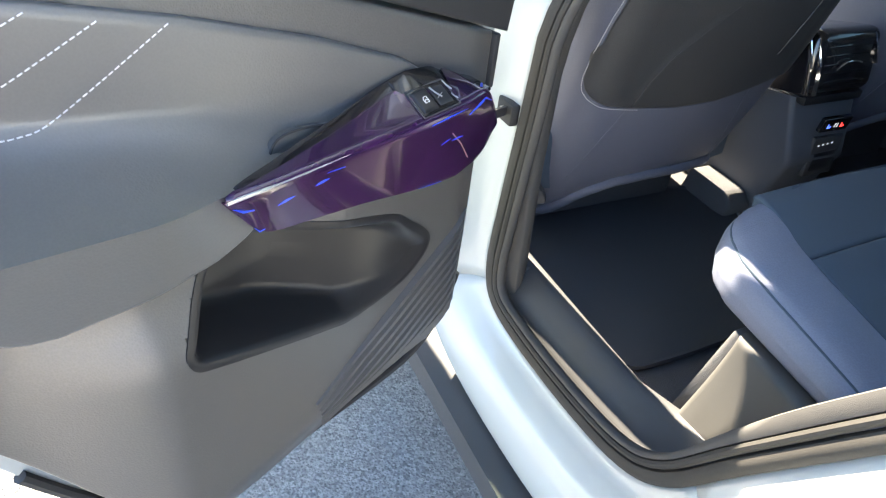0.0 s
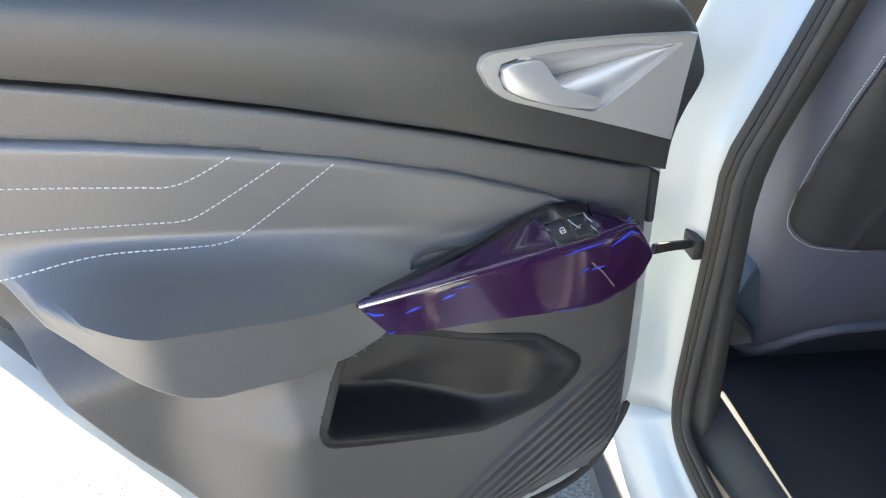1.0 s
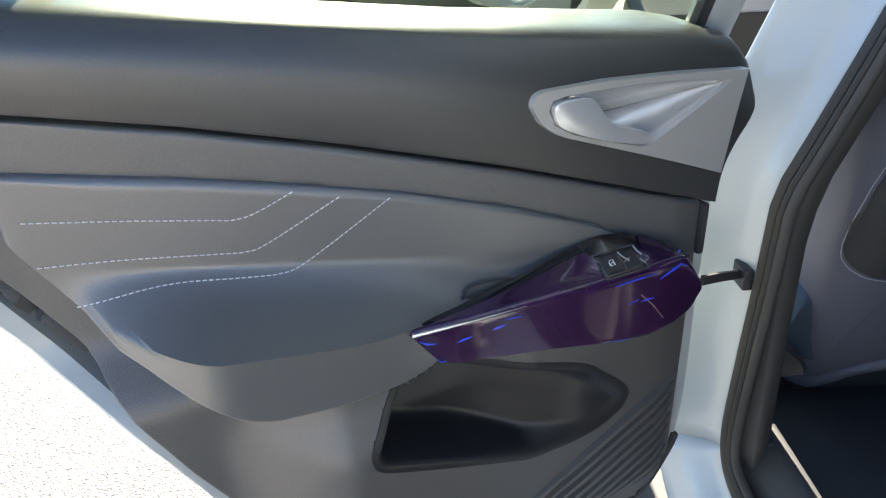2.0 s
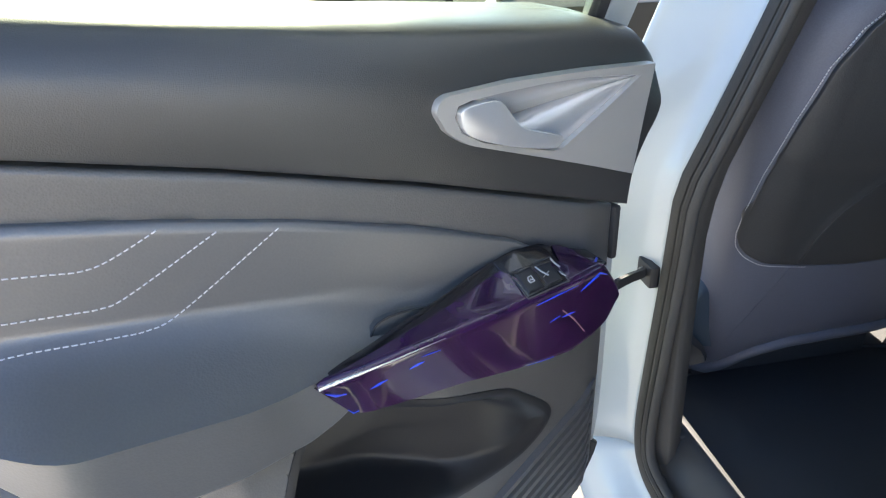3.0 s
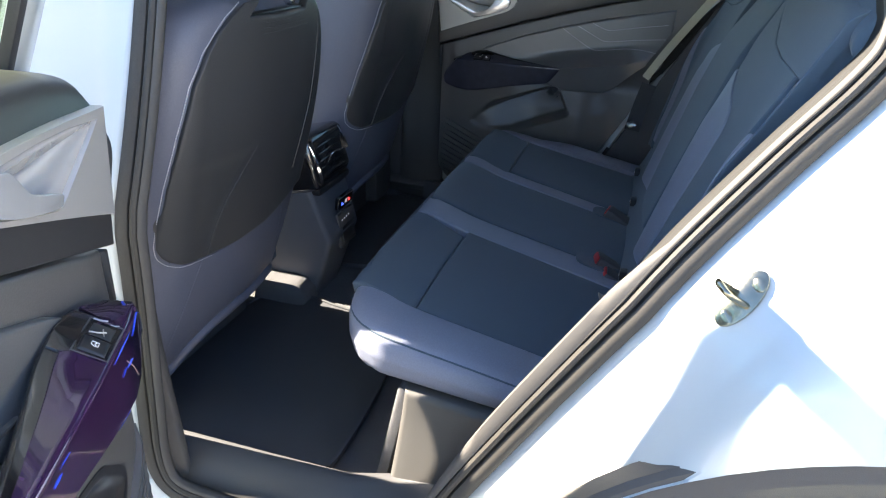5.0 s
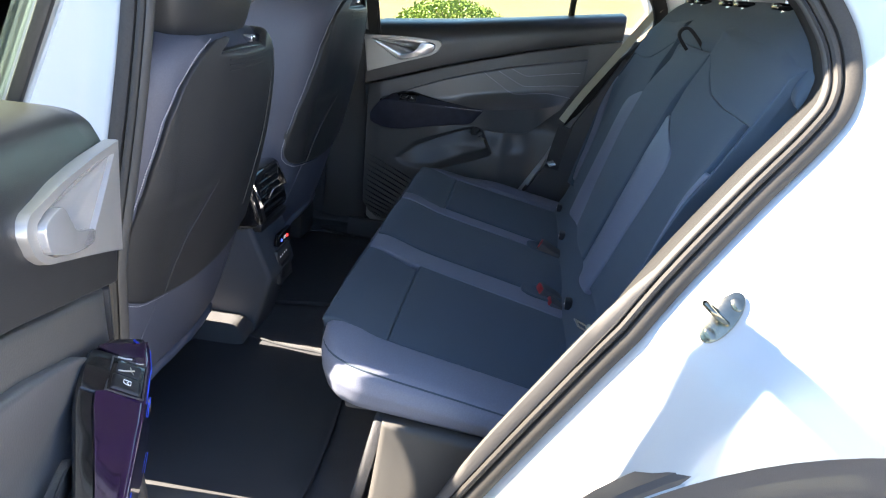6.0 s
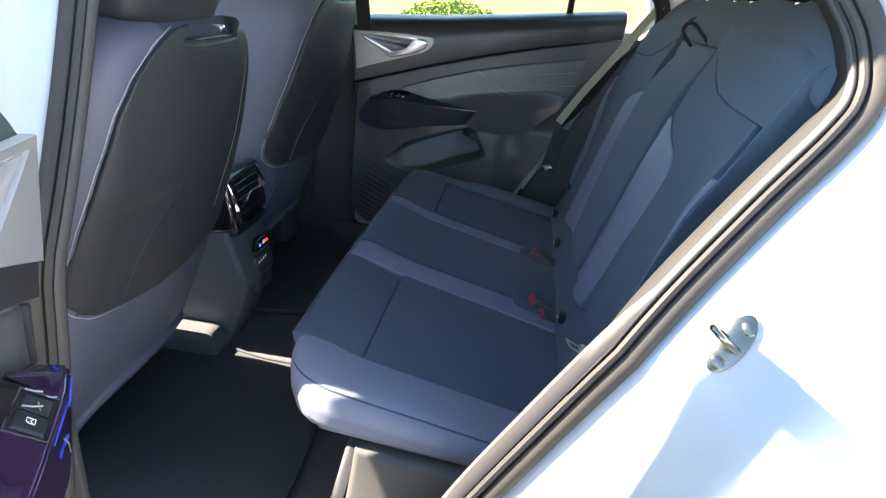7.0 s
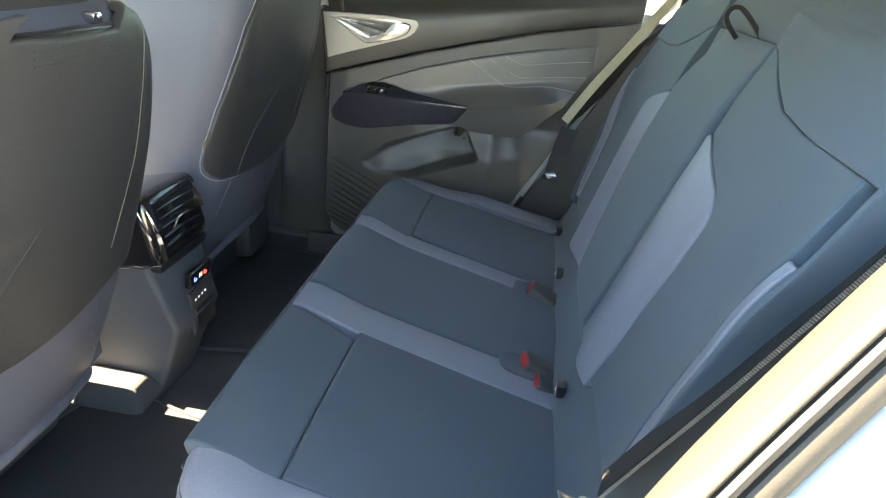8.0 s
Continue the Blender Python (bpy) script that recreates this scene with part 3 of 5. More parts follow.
tagged(slab("trim_rear_side", [(x, 0.785 - 0.06 * (z - 0.45), z) for x, z in ((-0.27, 0.45), (-0.19, 0.62), (-0.09, 0.80), (-0.03, 0.93), (0.085, 1.14), (0.12, 1.22), (0.30, 1.25), (0.30, 0.45))], (0, 0.02, 0), HARD, None, 0.004), "dark plastic side lining behind the closed rear door", "trim", kind="structure")
# ---- doors ----
ZG = [(0.0, 0.975), (0.047, 0.990), (0.305, 1.073), (0.48, 1.123), (0.626, 1.160), (0.751, 1.186), (0.90, 1.216)]
ZP = [(0.10, 0.93), (0.18, 0.977), (0.20, 0.99), (0.305, 1.031), (0.428, 1.069), (0.537, 1.096), (0.635, 1.117), (0.764, 1.141), (0.80, 1.147)]
ZQ = [(0.10, 0.95), (0.186, 0.95), (0.30, 0.93), (0.40, 0.915), (0.425, 0.897), (0.465, 0.881), (0.527, 0.880), (0.595, 0.884), (0.621, 0.894), (0.676, 0.943), (0.697, 0.959), (0.717, 0.970), (0.731, 0.993), (0.752, 1.022), (0.781, 1.073), (0.80, 1.12)]
ZB = [(0.04, 0.560), (0.05, 0.545), (0.07, 0.512), (0.118, 0.493), (0.266, 0.497), (0.384, 0.503), (0.444, 0.511), (0.503, 0.543), (0.537, 0.580), (0.60, 0.660), (0.642, 0.728), (0.684, 0.802), (0.719, 0.876), (0.737, 0.916), (0.748, 0.953), (0.770, 0.993), (0.795, 1.037), (0.86, 1.14), (0.90, 1.20)]


def crease(u):
    return 0.9525 + 0.152 * (u - 0.462)


def upper_depth(u):
    """The upper half of the lining runs towards the outer skin at the latch end."""
    return max(0.012 - 0.105 * u, -0.07)


def base_depth(u, z):
    low = 0.02 + 0.10 * (min(u, 0.525) - 0.16) - 0.074 * ss(0.525, 0.66, u)
    low -= 0.026 * ss(0.80, 0.88, z) * ss(0.30, 0.42, u) * ss(0.66, 0.58, u)
    return low + (upper_depth(u) - low) * ss(0.88, 0.97, z)


def pad_depth(u, z):
    f = ss(0.28, 0.50, u) * (1 - ss(0.63, 0.77, u))
    edge = 0.043 + 0.007 * ss(0.46, 0.53, u)
    s, up = z - crease(u), upper_depth(u)
    if s > 0:
        ledge = up + (edge - up) * (1 - min(s / 0.050, 1)) ** 1.9
    else:
        ledge = edge + 0.22 * max(s, -0.09)
    base = base_depth(u, z)
    return 0.003 + base + (ledge - base) * f


def card_depth(u, z):
    return -0.004 + base_depth(u, z) - 0.035 * ss(0.60, 0.48, z) - 0.012 * ss(0.10, 0.03, u)


def on_plate(x, y, z):
    """Places of the handle's parts on the slanting lining."""
    u = 0.027 + 0.945 * (x - 0.012)
    return (u, y - 0.007 + upper_depth(u), z + 0.006 - 0.040 * (x - 0.02))


POCKET = [(0.44, 0.770), (0.484, 0.789), (0.499, 0.797), (0.505, 0.808), (0.501, 0.822), (0.461, 0.882), (0.434, 0.892), (0.255, 0.829), (0.201, 0.794), (0.157, 0.745), (0.204, 0.715), (0.294, 0.716), (0.336, 0.728)]


POCKET_RING = smooth([(x, 0, z) for x, z in POCKET], 8, closed=True)
PC = Vector((0.335, 0, 0.80))
PXZ = np.array([(p.x, p.z) for p in POCKET_RING])


def pocket_deep(u, z):
    return 0.006 + 0.066 * ss(0.17, 0.40, u + 0.5 * (z - 0.80))


def inside(loop, u, z):
    """How deep a point lies inside a closed outline (0 outside)."""
    (ax, az), (bx, bz) = loop[0].T, loop[1].T
    xi = ax + (z - az) / np.where(bz == az, 1e-9, bz - az) * (bx - ax)
    if np.count_nonzero(((az > z) != (bz > z)) & (u < xi)) % 2 == 0:
        return 0.0
    ex, ez = bx - ax, bz - az
    k = np.clip(((u - ax) * ex + (z - az) * ez) / np.maximum(ex * ex + ez * ez, 1e-12), 0, 1)
    return float(np.sqrt(((u - ax - k * ex) ** 2 + (z - az - k * ez) ** 2).min()))


POCKET_LINE = (PXZ, np.roll(PXZ, -1, 0))
HOLE = np.array([(0.034, 1.1375), (0.16, 1.151), (0.25, 1.151), (0.268, 1.146), (0.262, 1.122), (0.20, 1.095), (0.14, 1.080)])
HOLE = np.array([(on_plate(x, 0, z)[0], on_plate(x, 0, z)[2]) for x, z in HOLE])
HOLE_LINE = (HOLE, np.roll(HOLE, -1, 0))


def recess(u, z):
    if not (0.15 < u < 0.515 and 0.70 < z < 0.90):
        return 0.0, 0.0
    d = inside(POCKET_LINE, u, z)
    return pocket_deep(u, z) * ss(0.002, 0.022, d), d


ROLL = smooth([(0.0, -0.001, 0.0), (0.2, 0.002, 0.25), (0.45, 0.002, 0.52), (0.60, -0.003, 0.70), (0.70, -0.012, 0.84), (0.78, -0.024, 0.94), (0.86, -0.046, 0.99), (0.93, -0.095, 1.015), (1.0, -0.15, 1.04)], 8)


def make_door(flip, label, m, cover=PURPLE, pocket=POCKETBLACK):
    door = new("car_door")
    door.parent, door["label"], door.matrix_basis = CAR, label, m
    kw = dict(flip_y=flip)
    inward = (0, 1, 0)
    # painted shell: a flange round the lining, edge and outer skin
    rim = smooth([(-0.005, 0, 0.62), (0.02, 0, 0.53), (0.09, 0, 0.455), (0.25, 0, 0.445), (0.42, 0, 0.455), (0.53, 0, 0.50), (0.60, 0, 0.60), (0.675, 0, 0.745), (0.735, 0, 0.86), (0.80, 0, 0.95), (0.86, 0, 1.06), (0.92, 0, 1.17), (0.93, 0, 1.215), (0.90, 0, 1.225), (0.5, 0, 1.20), (0.1, 0, 1.165), (0.01, 0, 1.16), (-0.005, 0, 1.10), (-0.004, 0, 0.85)], 5, closed=True)
    n, verts = len(rim), []
    cx, cz = 0.40, 0.85
    for k, (grow, y) in enumerate(((0.90, -0.075), (0.93, -0.040), (0.985, -0.038), (0.997, -0.042), (1.0, -0.05), (1.0, -0.10), (1.02, -0.125), (1.03, -0.135), (1.02, -0.142), (0.6, -0.175))):
        for p in rim:
            x = cx + (p.x - cx) * grow
            verts.append((max(x, -0.01), y - (0.05 * ss(1.05, 1.2, p.z) + 0.055 * ss(0.84, 0.97, p.z) * ss(0.5, 0.75, p.x)) * (1 if k < 6 else 0), cz + (p.z - cz) * grow))
    faces = [(k * n + i, k * n + (i + 1) % n, (k + 1) * n + (i + 1) % n, (k + 1) * n + i) for k in range(9) for i in range(n)] + [tuple(range(n)), tuple(range(9 * n, 10 * n))]
    link("door_shell", verts, faces, PAINT, door, "white painted door shell", 40, None, flip)
    # weather strip on the shell's edge
    strip = [(cx + (p.x - cx) * 0.985, -0.036 - 0.055 * ss(0.84, 0.97, p.z) * ss(0.5, 0.75, p.x) - 0.05 * ss(1.05, 1.2, p.z), cz + (p.z - cz) * 0.985) for p in rim[2:34]]
    sweep("weather_strip", strip, ring(0.0065, 8), RUBBER, door, up=(0, 1, 0), **kw)
    # lower lining card
    def card(a, b):
        u = 0.045 + 0.845 * a
        z0, z1 = li(u, ZB), li(u, ZG) - 0.002
        z = z0 + (z1 - z0) * b
        rec, dd = recess(u, z)
        under = 0.03 * ss(0.0, 0.008, z - li(u, ZQ) - 0.006) * ss(0.0, 0.008, li(u, ZP) - 0.006 - z) if 0.17 < u < 0.775 else 0.0
        return (u, card_depth(u, z) - under - (rec + 0.03) * ss(0.0, 0.002, dd), z)
    panel("door_card", card, 0.845, 0.45, SOFT, door, inward, 0.006, 0.05, (150, 84), "dark grey moulded lower door lining", **kw)
    # upper lining with the rolled top
    def upper(a, b):
        u0 = 0.036 - 0.044 * ss(0.1, 0.75, b)
        u = u0 + (0.89 - u0) * a
        zg, zb = li(u, ZG) + 0.002, li(u, [(-0.01, 1.135), (-0.003, 1.145), (0.003, 1.166), (0.02, 1.185), (0.07, 1.196), (0.318, 1.221), (0.511, 1.246), (0.90, 1.299)])
        y, k = li(b, [(q[0], q[1]) for q in ROLL]), li(b, [(q[0], q[2]) for q in ROLL])
        z = zg + (zb - zg) * k
        if 0.03 < u < 0.28 and 1.07 < z < 1.16:
            y -= 0.03 * ss(0.0, 0.006, inside(HOLE_LINE, u, z))
        return (u, y + upper_depth(u), z)
    panel("upper_lining", upper, 0.90, 0.27, DOORBLACK, door, inward, 0.005, 0.012, (110, 44), "black grained soft upper door lining", **kw)
    # grey padded insert with armrest ledge
    def pad(a, b):
        u = 0.16 + 0.625 * a
        z0, z1 = li(u, ZQ), li(u, ZP) - 0.001
        zc = min(max(crease(u), z0 + 0.2 * (z1 - z0)), z1 - 0.2 * (z1 - z0))
        z = z0 + (zc - z0) * b / 0.4 if b < 0.4 else zc + (z1 - zc) * ((b - 0.4) / 0.6) ** 1.7
        return (u, pad_depth(u, z) + 0.003, z)
    panel("padded_insert", pad, 0.625, 0.22, GREY, door, inward, 0.006, 0.02, (60, 60), "grey leatherette padded insert with armrest ledge", **kw)
    lines = (((0.777, 1.099), (0.69, 1.086), (0.619, 1.074), (0.594, 1.070), (0.572, 1.074), (0.532, 1.091)), ((0.775, 1.054), (0.699, 1.048), (0.61, 1.037), (0.589, 1.035), (0.567, 1.040), (0.488, 1.079)),
             ((0.745, 1.008), (0.658, 1.006), (0.584, 1.003), (0.562, 1.003), (0.532, 1.013), (0.441, 1.068)))
    for ln in lines:
        q = [p for p in smooth([(x, 0, z) for x, z in ln], 6) if p.x < 0.768]
        stitches("stitching", [(p.x, pad_depth(p.x, p.z + 0.45 * (pad_depth(p.x, p.z) - upper_depth(p.x) - 0.003)) + 0.0038, p.z + 0.45 * (pad_depth(p.x, p.z) - upper_depth(p.x) - 0.003)) for p in q], THREAD, door, 0.0060, 0.0042, 0.0007, (0, 1, 0), **kw)
    # bottle pocket
    k, verts = len(POCKET_RING), []
    def out_by(i, d):
        t = (POCKET_RING[(i + 2) % k] - POCKET_RING[i - 2]).normalized()
        w = Vector((t.z, 0, -t.x))
        return POCKET_RING[i] + w * (d if w.dot(POCKET_RING[i] - PC) > 0 else -d)
    rings = [(0.0065, 1), (0.006, 1), (0.003, 1), (0.0006, 1), (-0.001, 1), (-0.003, 1), (-0.0055, 1), (-0.0085, 1), (-0.012, 1)] + [(-0.012, g) for g in (0.96, 0.92, 0.87, 0.8, 0.7, 0.6, 0.5, 0.35, 0.2)]
    for d, g in rings:
        for i in range(k):
            q = PC + (out_by(i, d) - PC) * g
            dy = (0.0014 if d > 0 else 0.0010) - recess(q.x, q.z)[0]
            verts.append((q.x, card_depth(q.x, q.z) + dy - (0.012 if d > 0.0062 else 0), q.z))
    faces = [(r * k + i, r * k + (i + 1) % k, (r + 1) * k + (i + 1) % k, (r + 1) * k + i) for r in range(len(rings) - 1) for i in range(k)] + [tuple(range((len(rings) - 1) * k, len(rings) * k))]
    link("door_pocket", verts, faces, pocket, door, "black bottle pocket moulded into the lining", 50, None, flip)
    # ribs below the pocket
    for i in range(13):
        hi = Vector((0.058, 0, 0.742 - 0.0195 * i))
        long = 0.30 - 0.006 * i
        line = [hi + Vector((long * s / 12, 0, -0.40 * long * s / 12 - 0.12 * (long * s / 12) ** 2)) for s in range(13)]
        line = [(p.x, card_depth(p.x, p.z) + 0.001, p.z) for p in line if p.z > li(p.x, ZB) + 0.010]
        if len(line) > 2:
            sweep("rib", line, [(-0.0062, -0.004), (-0.0040, 0.0075), (0.0035, 0.0075), (0.0062, -0.004)], SOFT, door, up=(0, 1, 0), scale=lambda s: (0.25 + 0.75 * ss(1.0, 0.5, s)) * (0.15 + 0.85 * ss(0.0, 0.12, s)), **kw)
    # handle plate with its bowl, and the release lever
    plate = smooth([(0.284, 0, 1.134), (0.290, 0, 1.146), (0.286, 0, 1.156), (0.276, 0, 1.160)], 9) + [Vector(q) for q in ((0.20, 0, 1.160), (0.10, 0, 1.154), (0.012, 0, 1.146), (0.021, 0, 1.09), (0.030, 0, 1.026), (0.09, 0, 1.049), (0.15, 0, 1.071), (0.245, 0, 1.105))] + smooth([(0.245, 0, 1.105), (0.260, 0, 1.112), (0.273, 0, 1.121), (0.281, 0, 1.128)], 6)[1:]
    hole = [Vector(q) for q in ((0.034, 0, 1.1375), (0.10, 0, 1.147), (0.16, 0, 1.151), (0.215, 0, 1.1515), (0.25, 0, 1.151), (0.266, 0, 1.148), (0.270, 0, 1.138), (0.262, 0, 1.122), (0.238, 0, 1.108), (0.20, 0, 1.095), (0.15, 0, 1.080), (0.138, 0, 1.080), (0.10, 0, 1.100), (0.06, 0, 1.122))]
    hub = Vector((0.175, 0, 1.121))
    def radial(loop, t):
        """Where the way from the hub at angle t meets a loop."""
        w, best = Vector((math.cos(t), 0, math.sin(t))), 0.0
        for p, q in zip(loop, loop[1:] + loop[:1]):
            e = q - p
            det = w.x * -e.z + e.x * w.z
            if abs(det) > 1e-12:
                s = ((p.x - hub.x) * -e.z + e.x * (p.z - hub.z)) / det
                r = (w.x * (p.z - hub.z) - w.z * (p.x - hub.x)) / det
                if s > 0 and -1e-6 <= r <= 1 + 1e-6:
                    best = max(best, s)
        return hub + w * best
    angles = sorted({round(math.atan2(p.z - hub.z, p.x - hub.x), 5) for p in plate + hole})
    rows = [[radial(lp, t) for t in angles] for lp in (plate, hole)]
    na, verts = len(angles), []
    for row, y, pull in ((0, 0.002, 1.0), (0, 0.013, 1.0), (0, 0.016, 0.985), (1, 0.016, 1.0), (1, 0.013, 0.97), (1, -0.006, 0.97)):
        verts += [on_plate(hub.x + (p.x - hub.x) * pull, y, hub.z + (p.z - hub.z) * pull) for p in rows[row]]
    faces = [(r * na + i, r * na + (i + 1) % na, (r + 1) * na + (i + 1) % na, (r + 1) * na + i) for r in range(5) for i in range(na)]
    link("handle_plate", verts, faces, SILVER, door, "satin silver handle surround", 30, None, flip)
    tip, deep = (0.036, 0.0125, 1.1372), (0.215, -0.012, 1.116)
    top_edge = [(0.036, 0.0125, 1.1372), (0.10, 0.012, 1.1465), (0.16, 0.011, 1.1505), (0.222, 0.010, 1.151), (0.27, 0.0, 1.148)]
    low_edge = [(0.036, 0.0125, 1.1372), (0.06, 0.012, 1.1225), (0.10, 0.0115, 1.1005), (0.14, 0.011, 1.0805), (0.20, 0.004, 1.094), (0.27, 0.0, 1.12)]
    ridge = [(0.036, 0.012, 1.1368), (0.09, 0.002, 1.131), (0.15, -0.008, 1.123), (0.215, -0.013, 1.117), (0.27, -0.012, 1.13)]
    for nm, ed in (("upper_bowl", top_edge), ("lower_bowl", low_edge)):
        q = [Vector(p) for p in ed]
        e2 = [q[min(int(s * (len(q) - 1)), len(q) - 2)].lerp(q[min(int(s * (len(q) - 1)), len(q) - 2) + 1], s * (len(q) - 1) - min(int(s * (len(q) - 1)), len(q) - 2)) for s in [i / 12 for i in range(13)]]
        rd = [Vector(p) for p in ridge]
        r2 = [rd[min(int(s * 4), 3)].lerp(rd[min(int(s * 4), 3) + 1], s * 4 - min(int(s * 4), 3)) for s in [i / 12 for i in range(13)]]
        verts = [v for i in range(13) for v in (e2[i], e2[i].lerp(r2[i], 0.5) - Vector((0, 0.003 * math.sin(math.pi * i / 12), 0)), r2[i])]
        verts = [on_plate(*v) for v in verts]
        faces = [(i * 3 + j, i * 3 + 3 + j, i * 3 + 4 + j, i * 3 + 1 + j) for i in range(12) for j in range(2)]
        ob = link(nm, verts, faces, BOWL, door, "bright satin handle recess", 30, None, flip)
        ob.modifiers.new("thickness", "SOLIDIFY").thickness = 0.0008
    # black slab stands in for shade in the lever's gap
    slab("lever_shade", [on_plate(hub.x + (p.x - hub.x) * 0.99, 0.004, hub.z + (p.z - hub.z) * 0.99) for p in hole if p.x > 0.205], (0, 0.002, 0), RUBBER, door, 0, "black slab painted for the shade in the gap round the lever", **kw)
    lever = smooth([(0.268, 0, 1.138), (0.266, 0, 1.146), (0.250, 0, 1.149), (0.222, 0, 1.147), (0.205, 0, 1.128), (0.188, 0, 1.112), (0.143, 0, 1.096), (0.140, 0, 1.088), (0.150, 0, 1.083), (0.20, 0, 1.095), (0.238, 0, 1.109), (0.262, 0, 1.122)], 3, closed=True)
    slab("release_lever", [on_plate(0.205 + 0.955 * (p.x - 0.205), 0.006, 1.118 + 0.955 * (p.z - 1.118)) for p in lever], (0, 0.015, 0), BOWL, door, 0.005, "bright satin silver door release lever", seg=3, **kw)
    # armrest with pull recess
    def back_edge(u):
        return (li(u, [(0.09, 0.008), (0.165, -0.003), (0.25, -0.002), (0.36, 0.016), (0.42, 0.028), (0.458, 0.040)]), li(u, [(0.09, 0.948), (0.13, 0.962), (0.168, 0.977), (0.205, 0.981), (0.30, 0.964), (0.40, 0.954), (0.458, 0.952)]))
    FY = [(0.066, 0.031), (0.09, 0.039), (0.113, 0.044), (0.15, 0.049), (0.25, 0.0515), (0.40, 0.051), (0.457, 0.048)]
    ZT = [(0.066, 0.893), (0.072, 0.904), (0.09, 0.926), (0.104, 0.943), (0.113, 0.9495), (0.13, 0.951), (0.457, 0.951)]
    ZL = [(0.066, 0.870), (0.069, 0.865), (0.080, 0.860), (0.11, 0.8535), (0.15, 0.851), (0.19, 0.855), (0.30, 0.879), (0.41, 0.897), (0.424, 0.902), (0.457, 0.947)]
    def front_y(u):
        return li(u, FY)
    def top_face(a, b):
        u = 0.100 + 0.340 * a
        y0, z0 = back_edge(u)
        return (u, y0 + (front_y(u) - 0.003 - y0) * b, z0 + (0.9490 - z0) * b)
    def front_face(a, b):
        u = 0.067 + 0.389 * a
        zt, zl = li(u, ZT) - 0.004, li(u, ZL)
        return (u, front_y(u) - 0.007 * b, zt + (zl - zt) * b)
    def cover_from(u):
        """Where the coloured cover begins between the rear edge (0) and the front edge (1)."""
        return li(u, [(0.10, 0.0), (0.148, 0.03), (0.154, 0.10), (0.160, 0.52), (0.225, 0.54), (0.229, 0.26), (0.30, 0.33), (0.40, 0.46), (0.457, 0.62)])
    panel("armrest_top", top_face, 0.36, 0.05, GLOSS, door, (0, 0.5, 1), 0.003, 0.004, (24, 6), "gloss black armrest top", **kw)
    panel("armrest_core", lambda a, b: (lambda p: (p[0], p[1] - 0.004, p[2]))(front_face(0.04 + 0.84 * a, 0.02 + 0.94 * b)), 0.33, 0.08, GLOSS, door, (0, 1, 0), 0.003, 0.02, (24, 6), "black armrest core", **kw)
    # one folded cover: top face, rounded front edge, front face and a return below
    us = [0.0662, 0.0675, 0.070, 0.074, 0.08, 0.088, 0.096, 0.104, 0.110, 0.1135, 0.12] + [0.13 + 0.0102 * k for k in range(33)]
    verts = []
    for u in us:
        zt, zl, fy = li(u, ZT), li(u, ZL), front_y(u)
        k0 = 1.0 if u < 0.112 else 1 - (1 - cover_from(u)) * ss(0.112, 0.135, u)
        y0, z0 = back_edge(max(u, 0.10))
        py, pz = y0 + (fy - y0) * k0, z0 + (zt - z0) * k0
        r = min(0.0065, 0.4 * (zt - zl))
        row = [(py + (fy - r - py) * q, pz + (zt + 0.0012 - pz) * q) if k0 < 0.99 else (fy - r, zt + 0.0012) for q in (0, 0.04, 0.3, 0.65, 1.0)]
        row += [(fy - r + r * math.sin(t), zt + 0.0012 - r * (1 - math.cos(t))) for t in (0.35, 0.7, 1.05, 1.35, 1.57)]
        h = zt - r - zl
        row += [(fy - 0.007 * q, zt - r - h * q) for q in (0.08, 0.35, 0.65, 0.92, 0.98)] + [(fy - 0.0090, zl - 0.0002), (fy - 0.016, zl + 0.001)]
        verts += [(u, y, z + 0.0012) for y, z in row]
    m = 17
    faces = [(i * m + j, (i + 1) * m + j, (i + 1) * m + j + 1, i * m + j + 1) for i in range(len(us) - 1) for j in range(m - 1)]
    ob = link("armrest_cover", verts, faces, cover, door, "gloss armrest cover", 45, None, flip)
    mod = ob.modifiers.new("thickness", "SOLIDIFY")
    mod.thickness, mod.offset = 0.0016, 0
    # silver strip painted in for the fading highlight on the rounded edge
    sweep("edge_highlight", [(u, front_y(u) - 0.0005, 0.9492) for u in (0.26, 0.32, 0.38, 0.42, 0.456)], ring(0.0022, 8), BOWL, door, label="bright strip painted as the highlight along the cover edge", scale=lambda s: 0.15 + 0.85 * s, **kw)
    def on_top(u0, u1, k0, k1, lift):
        def fn(a, b):
            u, k = u0 + (u1 - u0) * a, k0 + (k1 - k0) * b
            y0, z0 = back_edge(u)
            return (u, y0 + (front_y(u) + 0.001 - y0) * k + 0.5 * lift, z0 + (0.9495 - z0) * k + 0.85 * lift)
        return fn
    panel("switch_panel", on_top(0.160, 0.232, 0.03, 0.62, 0.0016), 0.074, 0.03, GLOSS, door, (0, 0.5, 1), 0.0012, 0.004, (8, 5), "gloss black switch panel", **kw)
    well = [on_top(0.168, 0.226, 0.38, 0.94, 0.0024)(a, b) for a, b in ((0, 0), (1, 0), (1, 1), (0, 1))]
    sweep("well_rim", well, [(-0.0010, -0.0006), (-0.0006, 0.0008), (0.0006, 0.0008), (0.0010, -0.0006)], HARD, door, closed=True, label="raised rim of the open switch well", **kw)
    # no hollow here: a flat black panel gives the shade of the opening
    panel("well_shade", on_top(0.169, 0.225, 0.40, 0.92, 0.0020), 0.058, 0.03, GLOSS, door, (0, 0.5, 1), 0.0008, 0.002, (6, 4), "flat black panel for the shade in the open switch well", **kw)
